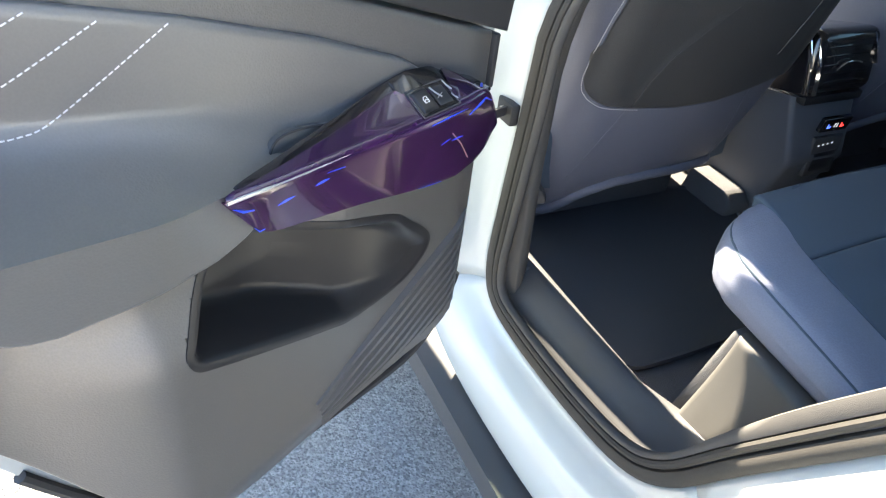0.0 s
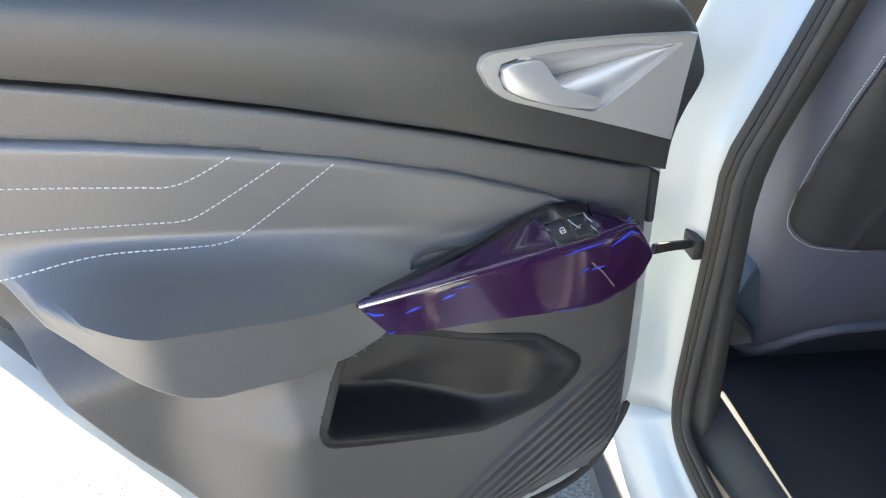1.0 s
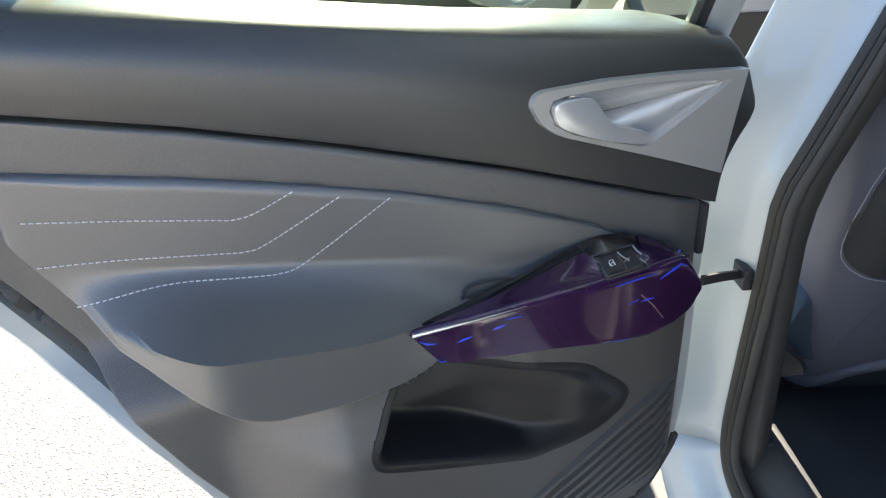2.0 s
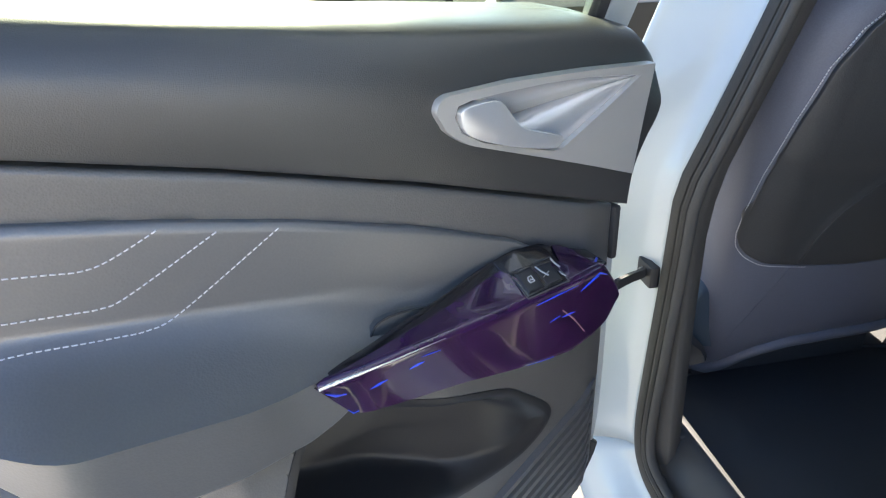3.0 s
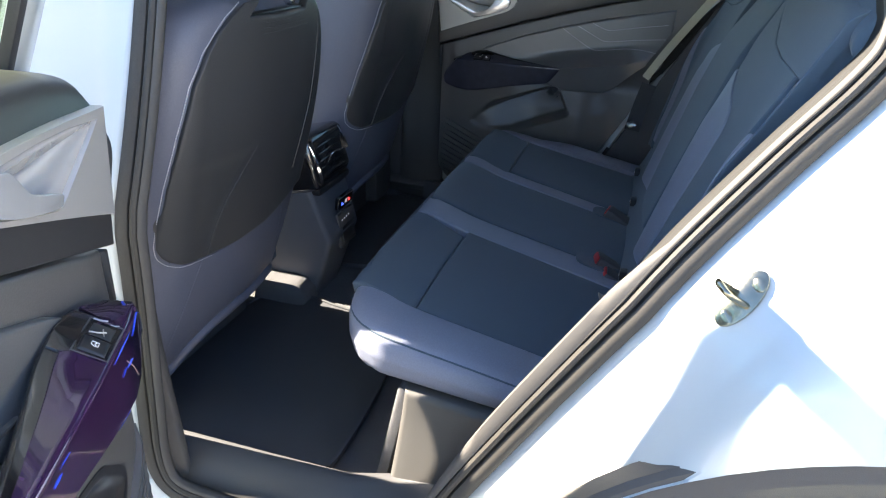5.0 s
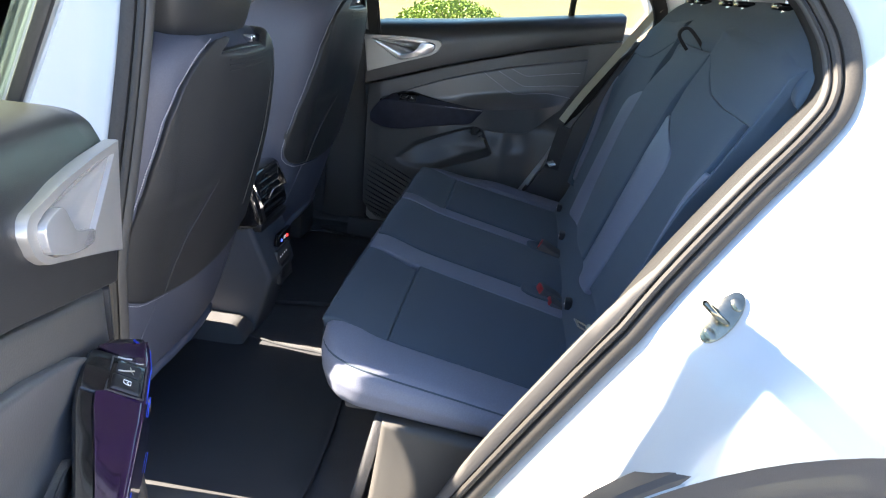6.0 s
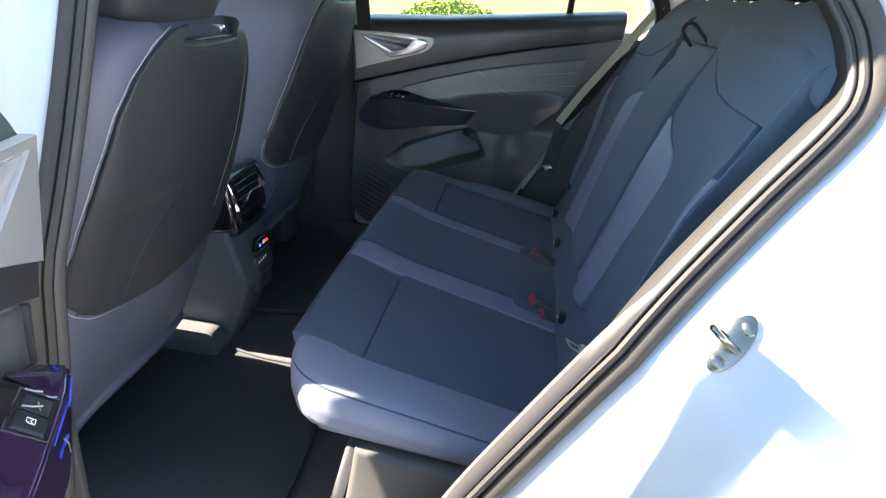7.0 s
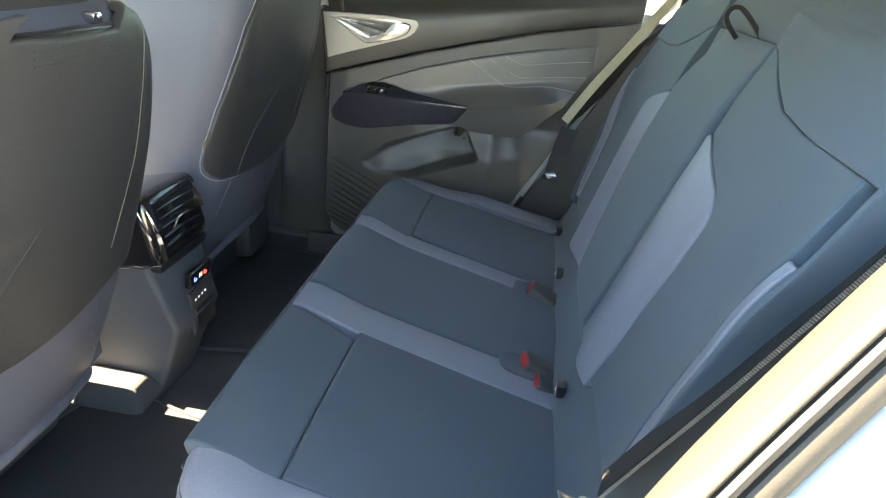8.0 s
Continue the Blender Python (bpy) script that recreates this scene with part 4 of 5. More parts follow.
    panel("window_switch", on_top(0.199, 0.222, 0.44, 0.88, 0.0042), 0.024, 0.024, POCKETBLACK, door, (0, 0.5, 1), 0.003, 0.006, (6, 6), "dark window switch with a pale mark", **kw)
    mark = [on_top(0.2075, 0.2135, 0.61, 0.72, 0.0048)(a, b) for a, b in ((0, 0), (0.7, 0), (1, 0.4), (1, 1), (0, 1))]
    sweep("switch_mark", mark, ring(0.0004, 6), MARKGLOW, door, closed=True, label="pale window pictogram", **kw)
    sweep("mark_bar", [on_top(0.2075, 0.2135, 0.61, 0.72, 0.0048)(a, b) for a, b in ((0.1, 0.7), (0.5, 0.45), (0.9, 0.75))], ring(0.0004, 6), MARKGLOW, door, **kw)
    panel("switch_cradle", on_top(0.173, 0.196, 0.46, 0.86, 0.0030), 0.023, 0.024, RUBBER, door, (0, 0.5, 1), 0.003, 0.005, (6, 6), "dark inner part of the switch", **kw)
    for k, (a0, b0, a1, b1) in enumerate(((0.50, 0.20, 0.36, 0.62), (0.08, 0.10, 0.02, 0.50), (0.30, 0.5, 0.48, 0.62), (0.10, 0.62, 0.04, 0.85))):
        f = on_top(0.168, 0.226, 0.38, 0.94, 0.0060)
        sweep("switch_clip", [f(a0, b0), f((a0 + a1) / 2 + 0.02, (b0 + b1) / 2), f(a1, b1)], ring(0.0009 if k < 2 else 0.0006, 6), STEEL, door, label="silvery broken switch clip", **kw)
    rec = smooth([(0.295, 0, 0.945), (0.315, 0, 0.955), (0.345, 0, 0.961), (0.370, 0, 0.960), (0.381, 0, 0.948), (0.384, 0, 0.925), (0.33, 0, 0.915)], 4, closed=True)
    if not flip:
        slab("pull_recess", [(p.x, -0.004, p.z) for p in rec], (0, 0.009, 0), SOFT, door, 0.003, "dark moulded pull handle recess", **kw)
        sweep("recess_edge", [(p.x, 0.0045, p.z) for p in rec[2:20]], ring(0.0014, 6), RUBBER, door, up=(0, 1, 0), label="black edge of the pull recess", **kw)
    # scraps of blue film
    rnd = random.Random(5)
    if not flip:
        for u, k, w, tilt in ((0.118, 0.02, 0.030, 0.25), (0.135, 0.10, 0.030, 0.2), (0.185, 0.05, 0.060, 0.06), (0.165, 0.40, 0.020, 0.0), (0.185, 0.38, 0.015, 0.1), (0.20, 0.96, 0.040, 0.02), (0.36, 0.25, 0.016, 0.1), (0.40, 0.35, 0.018, 0.2), (0.345, 0.12, 0.022, -0.05), (0.425, 0.96, 0.010, 0.4), (0.44, 0.6, 0.018, 0.9)):
            line = []
            for s in (0, 0.5, 1):
                a = (u - 0.067 + w * (s - 0.5)) / 0.389
                p = front_face(min(max(a, 0.002), 0.998), min(max(k + tilt * (s - 0.5) * 0.4, 0.03), 0.97))
                line.append((p[0], p[1] + 0.0016, p[2]))
            sweep("film_scrap", line, [(-0.0011, -0.0006), (0.0, 0.0005), (0.0012, -0.0006)], BLUEFILM, door, up=(0, 1, 0), label="scrap of bright blue film", scale=lambda s: (0.4 + 1.2 * rnd.random()) * (1 - 0.7 * abs(2 * s - 1)))
        sweep("scratch", [(lambda p: (p[0], p[1] + 0.0014, p[2]))(front_face((u - 0.067) / 0.389, k)) for u, k in ((0.175, 0.30), (0.155, 0.50), (0.132, 0.80))], [(-0.0008, -0.0004), (0.0, 0.0003), (0.0008, -0.0004)], TANMARK, door, up=(0, 1, 0), label="tan scratch in the film")
        for u, f, w in ((0.108, 0.7, 0.02), (0.255, 0.65, 0.004), (0.278, 0.40, 0.012), (0.182, 0.93, 0.035)):
            p, q = top_face((u - 0.1) / 0.357, f), top_face((u - 0.1 + w) / 0.357, min(f + 0.3, 1))
            sweep("film_scrap", [(p[0], p[1], p[2] + 0.002), (q[0], q[1], q[2] + 0.002)], [(-0.0015, -0.0006), (0.0, 0.0006), (0.0015, -0.0006)], BLUEFILM, door, label="scrap of bright blue film")
    block("rubber_stop", (0.036, -0.022, 0.915), (0.046, -0.002, 0.985), RUBBER, door, 0.003, "black rubber door stop", **kw)
    # window surround and pane
    def up_y(z, u=0.0):
        return -0.075 - 0.045 * ss(0.01, 0.06, u) + 0.40 * (z - 1.18) - 0.12 * max(u - 0.06, 0)
    post = [(-0.035, 1.13), (0.012, 1.15), (0.010, 1.52), (-0.05, 1.52)]
    slab("frame_post", [(x, up_y(z), z) for x, z in post], (0, -0.04, 0), PAINT, door, 0.004, "white window frame post", **kw)
    slab("post_cover", [(0.014, up_y(1.16) + 0.002, 1.16), (0.032, up_y(1.16) + 0.002, 1.16), (0.030, up_y(1.50), 1.50), (0.012, up_y(1.50), 1.50)], (0, -0.014, 0), RUBBER, door, 0.003, "black glass run channel", **kw)
    arch = smooth([(0.0, up_y(1.5), 1.50), (0.3, up_y(1.52, 0.3), 1.52), (0.7, up_y(1.49, 0.7), 1.49), (0.92, up_y(1.40, 0.9), 1.40), (0.985, up_y(1.30, 1.0), 1.30), (0.95, up_y(1.24, 0.95), 1.24)], 5)
    sweep("frame_rail", arch, [(-0.014, -0.03), (0.014, -0.03), (0.014, 0.01), (-0.014, 0.01)], PAINT, door, up=(0, 1, 0), **kw)
    pane = [(0.02, 1.17), (0.93, 1.255), (0.96, 1.31), (0.90, 1.40), (0.69, 1.48), (0.3, 1.51), (0.02, 1.50)]
    slab("window_pane", [(x, up_y(z, x) - 0.012, z) for x, z in pane], (0, -0.004, 0), GLASS, door, 0, "lightly tinted window glass", **kw)
    slab("divider_bar", [(u, up_y(z, 0.71) - 0.008, z) for u, z in ((0.70, 1.22), (0.722, 1.22), (0.722, 1.48), (0.70, 1.48))], (0, -0.014, 0), RUBBER, door, 0.003, "black quarter-glass bar", **kw)
    return door


make_door(False, "open rear car door lined in black and grey with purple trim", pose(-0.66, -0.93, 0, 0, 0, -66))
# far pocket takes the lining's grey, standing in for shade that hides it
far_door = make_door(True, "closed rear car door lined in black and grey with dark trim", pose(-0.80, 0.735, 0), SHADETRIM, SOFT)
copy_thing(far_door, pose(-1.86, 0.735, 0))["label"] = "closed front car door lined in black and grey"
front_door = make_door(False, "open front car door lined in black and grey", pose(-1.78, -0.922, 0, 0, 0, -68))
front_door.scale = (1.2, 1.0, 1.0)

# ---- rear bench ----
CUSHION = [(p.x, p.y) for p in smooth([(-0.56, 0.752, 0), (-0.525, 0.770, 0), (-0.49, 0.776, 0), (-0.44, 0.762, 0), (-0.38, 0.744, 0), (-0.20, 0.708, 0), (-0.03, 0.674, 0)], 6)]


def cush_z(x):
    return li(x, CUSHION)


def rear_bench():
    bench = empty("rear_bench_seat", "three-place car rear bench in dark fabric with grey stripes", "car seat", pose(0, -0.022, 0))
    def top(y0f, y1f, y0r, y1r, x0, x1, crown, lift=0.0):
        def fn(a, b):
            x = x0 + (x1 - x0) * a
            ya, yb = y0f + (y0r - y0f) * a, y1f + (y1r - y1f) * a
            return (x, ya + (yb - ya) * b, cush_z(x) + crown * (1 - (2 * b - 1) ** 2) + lift)
        return fn
    for y0, y1, y2, y3 in ((-0.555, -0.200, -0.560, -0.230), (0.245, 0.545, 0.207, 0.545)):
        for x0, x1 in ((-0.510, -0.3900), (-0.3892, -0.050)):
            panel("seat_panel", top(y0, y1, y2, y3, x0, x1, 0.006), x1 - x0, 0.32, DARK, bench, (0, 0, 1), 0.006, 0.04, (14, 14), "dark charcoal fabric seat panel")
    for y0, y1, y2, y3 in ((-0.198, -0.110, -0.228, -0.142), (0.187, 0.243, 0.150, 0.205)):
        panel("seat_stripe", top(y0, y1, y2, y3, -0.512, -0.050, 0.001), 0.47, 0.09, LITGREY, bench, (0, 0, 1), 0.006, 0.04, (22, 6), "grey leatherette seat stripe")
    panel("centre_panel", top(-0.108, 0.185, -0.140, 0.148, -0.512, -0.050, 0.008), 0.47, 0.30, DARK, bench, (0, 0, 1), 0.008, 0.04, (22, 14), "dark charcoal fabric centre seat panel")
    # grey border that runs round the front and both sides as one piece
    half_path = [(-0.035, 0.558), (-0.15, 0.556), (-0.28, 0.555), (-0.38, 0.554), (-0.430, 0.552), (-0.468, 0.536), (-0.491, 0.505), (-0.504, 0.46), (-0.511, 0.38), (-0.511, 0.20), (-0.511, 0.0)]
    path = smooth([(x, -y, 0) for x, y in half_path] + [(x, y, 0) for x, y in reversed(half_path[:-1])], 5)
    m = len(path)
    def border(a, b):
        s = a * (m - 1)
        k = min(int(s), m - 2)
        p = path[k].lerp(path[k + 1], s - k)
        t = (path[min(k + 2, m - 1)] - path[max(k - 1, 0)]).normalized()
        ox, oy = t.y, -t.x
        if ox * p.x + oy * p.y < 0 and abs(p.y) > 0.3 or (abs(p.y) <= 0.3 and ox > 0):
            ox, oy = -ox, -oy
        reach = 0.014 + 0.094 * abs(oy) ** 2.2
        low = li(p.x, [(-0.5, 0.664), (-0.42, 0.662), (-0.18, 0.640), (-0.03, 0.625)])
        w = li(b, [(0, 0), (0.12, 0.22), (0.25, 0.50), (0.38, 0.76), (0.52, 0.93), (0.68, 1.0), (0.85, 0.97), (1.0, 0.84)])
        h = li(b, [(0, 0), (0.12, -0.012), (0.25, 0.02), (0.38, 0.10), (0.52, 0.27), (0.68, 0.52), (0.85, 0.80), (1.0, 1.0)])
        zt = cush_z(p.x)
        rise = (0.018 if p.y > 0 else 0.004) * abs(oy) ** 2 * math.exp(-((b - 0.27) / 0.18) ** 2) * ss(-0.40, -0.25, p.x)
        return (p.x + ox * reach * w + 0.055 * b * b * max(-ox, 0), p.y + oy * reach * w, zt + (low - zt) * h + rise)
    def at_y(y):
        return next(k for k in range(m) if path[k].y >= y) / (m - 1) if y < 0.53 else 1.0
    cuts = [(0.0, at_y(-0.49), LITGREY, "cushion_side"), (at_y(-0.49), at_y(-0.199), DARK, "front_lip"), (at_y(-0.199), at_y(-0.109), LITGREY, "stripe_lip"), (at_y(-0.109), at_y(0.186), DARK, "front_lip"),
            (at_y(0.186), at_y(0.244), LITGREY, "stripe_lip"), (at_y(0.244), at_y(0.49), DARK, "front_lip"), (at_y(0.49), 1.0, LITGREY, "cushion_side")]
    for a0, a1, mat, nm in cuts:
        panel(nm, lambda a, b: border(a0 + (a1 - a0) * a, b), 2.2 * (a1 - a0), 0.19, mat, bench, (-0.6, 0, 0.8), 0.004, 0.006, (max(int(110 * (a1 - a0)), 6), 26), "", edges="cd", core=(-0.2, 0, 0.60))
    for r0, r1 in ((0.02, at_y(-0.47)), (at_y(0.47), 0.98)):
        line = [border(r0 + (r1 - r0) * k / 40, 0.45) for k in range(41)]
        sweep("side_piping", line, ring(0.0017, 6), DARK, bench, label="dark seam on the cushion side")
    block("cushion_core", (-0.46, -0.57, 0.60), (-0.07, 0.57, 0.645), CARPET, bench, 0.01, "dark cushion underside")
    # base below the cushion: carpeted front, plastic side covers
    panel("base_front", lambda a, b: (-0.385 - 0.045 * (1 - b), -0.655 + 1.31 * a, 0.415 + 0.235 * b), 1.31, 0.24, CARPET, bench, (-1, 0, 0), 0.01, 0.02, (20, 10), "black carpeted bench base")
    for sgn in (-1, 1):
        def cover(a, b, sgn=sgn):
            x = -0.372 + 0.30 * a
            return (x - 0.012 * (1 - b) * (1 - a), sgn * (0.664 + 0.045 * (1 - b) ** 1.6 + 0.03 * a), 0.470 + (0.182 - 0.01 * a) * b)
        panel("base_cover", cover, 0.30, 0.19, KICK, bench, (-0.1, sgn, 0.2), 0.012, 0.03, (14, 14), "grained dark plastic cover on the bench base")
    # backrests
    def bx(z):
        return -0.035 + 0.30 * (z - 0.72)
    def relief(y, z):
        q = abs(y)
        bol = 0.016 * math.exp(-((q - 0.24) / 0.06) ** 2) * ss(1.16, 1.04, z) + 0.022 * math.exp(-((q - 0.60) / 0.05) ** 2) * ss(1.22, 1.05, z)
        return 0.003 + bol + 0.006 * math.sin(math.pi * min(max((z - 0.68) / 0.62, 0), 1)) - 0.010 * ss(1.18, 1.27, z)
    def back(sgn, edge0, edge1, z0, z1, lift=0.0):
        def fn(a, b):
            z = z0 + (z1 - z0) * b
            ya, yb = li(z, edge0), li(z, edge1)
            y = ya + (yb - ya) * a
            return (bx(z) - relief(y, z) - lift, sgn * y, z)
        return fn
    inner = [(0.66, 0.120), (0.78, 0.122), (0.90, 0.148), (1.04, 0.171), (1.31, 0.177)]
    bolster = [(0.66, 0.26), (0.80, 0.300), (0.86, 0.315), (0.915, 0.322), (1.0, 0.342), (1.06, 0.350), (1.08, 0.345), (1.098, 0.323), (1.12, 0.25), (1.14, 0.178)]
    sidein = [(0.66, 0.49), (0.84, 0.518), (0.90, 0.522), (0.97, 0.534), (1.02, 0.552), (1.065, 0.567), (1.12, 0.588), (1.31, 0.588)]
    outer = [(0.66, 0.555), (0.9, 0.578), (1.02, 0.602), (1.12, 0.618), (1.25, 0.622), (1.31, 0.60)]
    seam = [(0.175, 1.263), (0.205, 1.256), (0.255, 1.236), (0.30, 1.222), (0.356, 1.207), (0.456, 1.199), (0.64, 1.198)]
    for sgn in (-1, 1):
        panel("back_bolster", back(sgn, inner, bolster, 0.775, 1.138, 0.002), 0.15, 0.36, LITGREY, bench, (-1, 0, 0.3), 0.005, 0.04, (16, 30), "grey leatherette backrest bolster")
        inn = [(z, y + 0.0035) for z, y in bolster] + [(1.3, 0.180)]
        def main(a, b, sgn=sgn):
            zt = li(0.178 + 0.44 * a, seam) - 0.0004
            z = 0.79 + (zt - 0.79) * b
            ya = li(z, inn)
            y = ya + (li(z, sidein) - ya) * a
            return (bx(z) - relief(y, z), sgn * y, z)
        panel("back_panel", main, 0.30, 0.52, DARK, bench, (-1, 0, 0.3), 0.0028, 0.04, (22, 40), "dark charcoal fabric backrest panel")
        panel("back_side", back(sgn, [(z, y + 0.004) for z, y in sidein], [(z, y + 0.004 + (0.016 + 0.018 * ss(1.12, 1.0, z)) * ss(0.7, 0.85, z)) for z, y in [(0.66 + 0.02 * k, li(0.66 + 0.02 * k, sidein)) for k in range(33)]], 0.80, 1.124, 0.001), 0.04, 0.33, LITGREY, bench, (-1, 0, 0.3), 0.004, 0.04, (8, 24), "grey leatherette backrest side")
        panel("back_edge", back(sgn, [(z, y + 0.008 + (0.016 + 0.018 * ss(1.12, 1.0, z)) * ss(0.7, 0.85, z)) for z, y in [(0.66 + 0.02 * k, li(0.66 + 0.02 * k, sidein)) for k in range(33)]], outer, 0.78, 1.209, 0.0), 0.05, 0.50, DARK, bench, (-1, -sgn, 0.3), 0.005, 0.05, (8, 24), "dark fabric backrest edge")
        def upper(a, b, sgn=sgn):
            y = 0.178 + 0.442 * a
            z0 = li(y, seam) + 0.0004
            z1 = 1.325 - 0.03 * ss(0.53, 0.62, y)
            z = z0 + (z1 - z0) * b
            return (bx(z) - relief(y, z) + 0.03 * ss(0.7, 1.0, b) - 0.001, sgn * y, z)
        panel("back_top", upper, 0.49, 0.13, DARK, bench, (-1, 0, 0.3), 0.0028, 0.016, (20, 14), "dark smooth upper backrest panel", 30)
        panel("back_flank", lambda a, b: (bx(0.75 + 0.5 * b) + 0.004 + 0.08 * a, sgn * (li(0.75 + 0.5 * b, outer) - 0.004), 0.75 + 0.5 * b), 0.08, 0.5, DARK, bench, (0, sgn, 0), 0.006, 0.02, (6, 14), "black backrest flank")
    def centre(a, b):
        z = 0.78 + 0.485 * b
        y0, y1 = -li(z, inner) + 0.003, li(z, [(0.78, 0.12), (0.90, 0.146), (1.04, 0.165), (1.14, 0.155), (1.265, 0.09)])
        return (bx(z) - 0.012 - 0.006 * math.sin(math.pi * b) - 0.006 * math.sin(math.pi * a) + 0.018 * ss(1.15, 1.265, z), y0 + (y1 - y0) * a, z)
    panel("back_centre", centre, 0.30, 0.485, DARK, bench, (-1, 0, 0.3), 0.008, 0.06, (12, 24), "dark fold-down centre armrest")
    panel("centre_back", lambda a, b: (bx(0.80 + 0.46 * b) + 0.012, -0.17 + 0.34 * a, 0.80 + 0.46 * b), 0.34, 0.46, DARK, bench, (-1, 0, 0.3), 0.006, 0.04, (8, 12), "dark backrest behind the centre armrest")
    panel("back_roll", lambda a, b: (bx(1.27) + 0.006 + 0.13 * b, -0.645 + 1.29 * a, 1.262 + 0.105 * math.sin(1.57 * b ** 0.7) - 0.03 * ss(0.55, 0.645, abs(-0.645 + 1.29 * a))), 1.29, 0.17, DARK, bench, (-0.5, 0, 1), 0.012, 0.06, (30, 16), "dark smooth rolled top of the backrest")
    panel("back_board", lambda a, b: (bx(1.27) + 0.10, -0.62 + 1.24 * a, 0.70 + 0.60 * b), 1.24, 0.6, BLACK, bench, (1, 0, 0), 0.01, 0.03, (10, 6), "black rear board of the backrest")
    panel("seat_gap_lining", lambda a, b: (-0.072 + 0.062 * b + 0.006 * math.sin(math.pi * b), -0.60 + 1.20 * a, 0.660 + 0.140 * b), 1.20, 0.15, DARK, bench, (-1, 0, 1), 0.006, 0.02, (20, 4), "dark fabric lining between cushion and backrest")
    # strap on the centre armrest
    loop = smooth([(0.118, -0.030, 1.258), (0.098, -0.032, 1.282), (0.100, -0.034, 1.297), (0.114, -0.036, 1.300), (0.134, -0.040, 1.282), (0.150, -0.044, 1.262)], 6)
    sweep("pull_strap", loop, [(-0.0032, -0.009), (0.0032, -0.009), (0.0032, 0.009), (-0.0032, 0.009)], BLACKBELT, bench, up=(0.1, 1, 0), label="black fabric pull strap")
    # child-seat anchor covers
    for y in (-0.49, -0.215, 0.237, 0.50):
        block("anchor_cover", (-0.060, y - 0.012, 0.700), (-0.044, y + 0.012, 0.722), POCKETBLACK, bench, 0.003, "small black anchor cover")
        block("anchor_mark", (-0.0608, y - 0.0025, 0.708), (-0.0595, y + 0.0025, 0.7115), MARKGLOW, bench, 0)
    return bench


rear_bench()


def rear_headrest(y):
    top = empty("headrest", "black leatherette rear headrest on chrome posts", "headrest", pose(0.205, y, 1.352), "rear headrests")
    for dy in (-0.06, 0.06):
        sweep("post", [(0, dy, -0.02), (0.012, dy, 0.09)], ring(0.006, 10), CHROME, top, up=(1, 0, 0), label="chrome post")
        block("post_collar", (-0.018, dy - 0.018, 0.0), (0.018, dy + 0.018, 0.012), GLOSS, top, 0.003)
    def fn(a, b):
        t = 2 * math.pi * a
        return (0.01 + 0.05 * math.cos(t), 0.135 * (2 * b - 1), 0.098 + 0.072 * math.sin(t) * (1 - 0.25 * (2 * b - 1) ** 4))
    def skin(a, b):
        p = fn(a, b)
        k = math.sqrt(max(1 - abs(2 * b - 1) ** 5, 0.02))
        return (0.01 + (p[0] - 0.01) * k, p[1], 0.098 + (p[2] - 0.098) * k)
    verts, faces = [skin(i / 24, j / 16) for i in range(24) for j in range(17)], []
    faces = [(i * 17 + j, ((i + 1) % 24) * 17 + j, ((i + 1) % 24) * 17 + j + 1, i * 17 + j + 1) for i in range(24) for j in range(16)] + [tuple(i * 17 for i in range(24)), tuple(i * 17 + 16 for i in range(24))]
    link("cushion", verts, faces, BLACK, top, "", 60)
    return top


for y in (-0.39, -0.022, 0.35):
    rear_headrest(y)


# ---- front seats ----
REAR_X = [(p.x, p.y) for p in smooth([(0.40, -0.925, 0), (0.50, -0.885, 0), (0.60, -0.845, 0), (0.765, -0.795, 0), (0.966, -0.745, 0), (1.10, -0.722, 0), (1.25, -0.704, 0)], 6)]
WIDE = [(p.x, p.y) for p in smooth([(0.40, 0.215, 0), (0.60, 0.238, 0), (0.80, 0.260, 0), (1.00, 0.268, 0), (1.09, 0.265, 0), (1.15, 0.254, 0), (1.19, 0.232, 0), (1.215, 0.200, 0), (1.232, 0.150, 0)], 6)]
LEFT_EDGE = [(0.835, -0.266), (0.93, -0.258), (1.02, -0.242), (1.10, -0.220), (1.15, -0.192), (1.18, -0.160), (1.20, -0.135), (1.222, -0.095), (1.24, -0.085)]
LOW_EDGE = [(-0.266, 0.835), (-0.264, 0.812), (-0.255, 0.795), (-0.238, 0.781), (-0.21, 0.770), (-0.162, 0.765), (-0.066, 0.761), (0.03, 0.766), (0.118, 0.782), (0.20, 0.798), (0.27, 0.818), (0.36, 0.845)]
TOP_EDGE = [(-0.12, 1.220), (-0.096, 1.226), (-0.082, 1.222), (-0.074, 1.198), (0.0, 1.194), (0.114, 1.196), (0.122, 1.222), (0.134, 1.229), (0.17, 1.228), (0.22, 1.212), (0.28, 1.178), (0.36, 1.12)]


def seat_back(u, z, lift=0.0):
    """A point of the backrest's skin: u runs round its rear from one side to the other."""
    h, x0, r, a = li(z, WIDE), li(z, REAR_X), 0.080, abs(u)
    flat = max(h - r, 0.04)
    r = h - flat
    if a <= flat:
        x, y = x0 - 0.018 * (a / flat) ** 2, a
        n = (1.0, 0.036 * a / flat / flat)
    elif a <= flat + r * math.pi / 2:
        t = (a - flat) / r
        x, y = x0 - 0.018 - r * (1 - math.cos(t)), flat + r * math.sin(t)
        n = (math.cos(t), math.sin(t))
    else:
        x, y, n = x0 - 0.018 - r - (a - flat - r * math.pi / 2), h, (0.0, 1.0)
    k = math.hypot(*n)
    return (x + lift * n[0] / k, math.copysign(y + lift * n[1] / k, u), z)


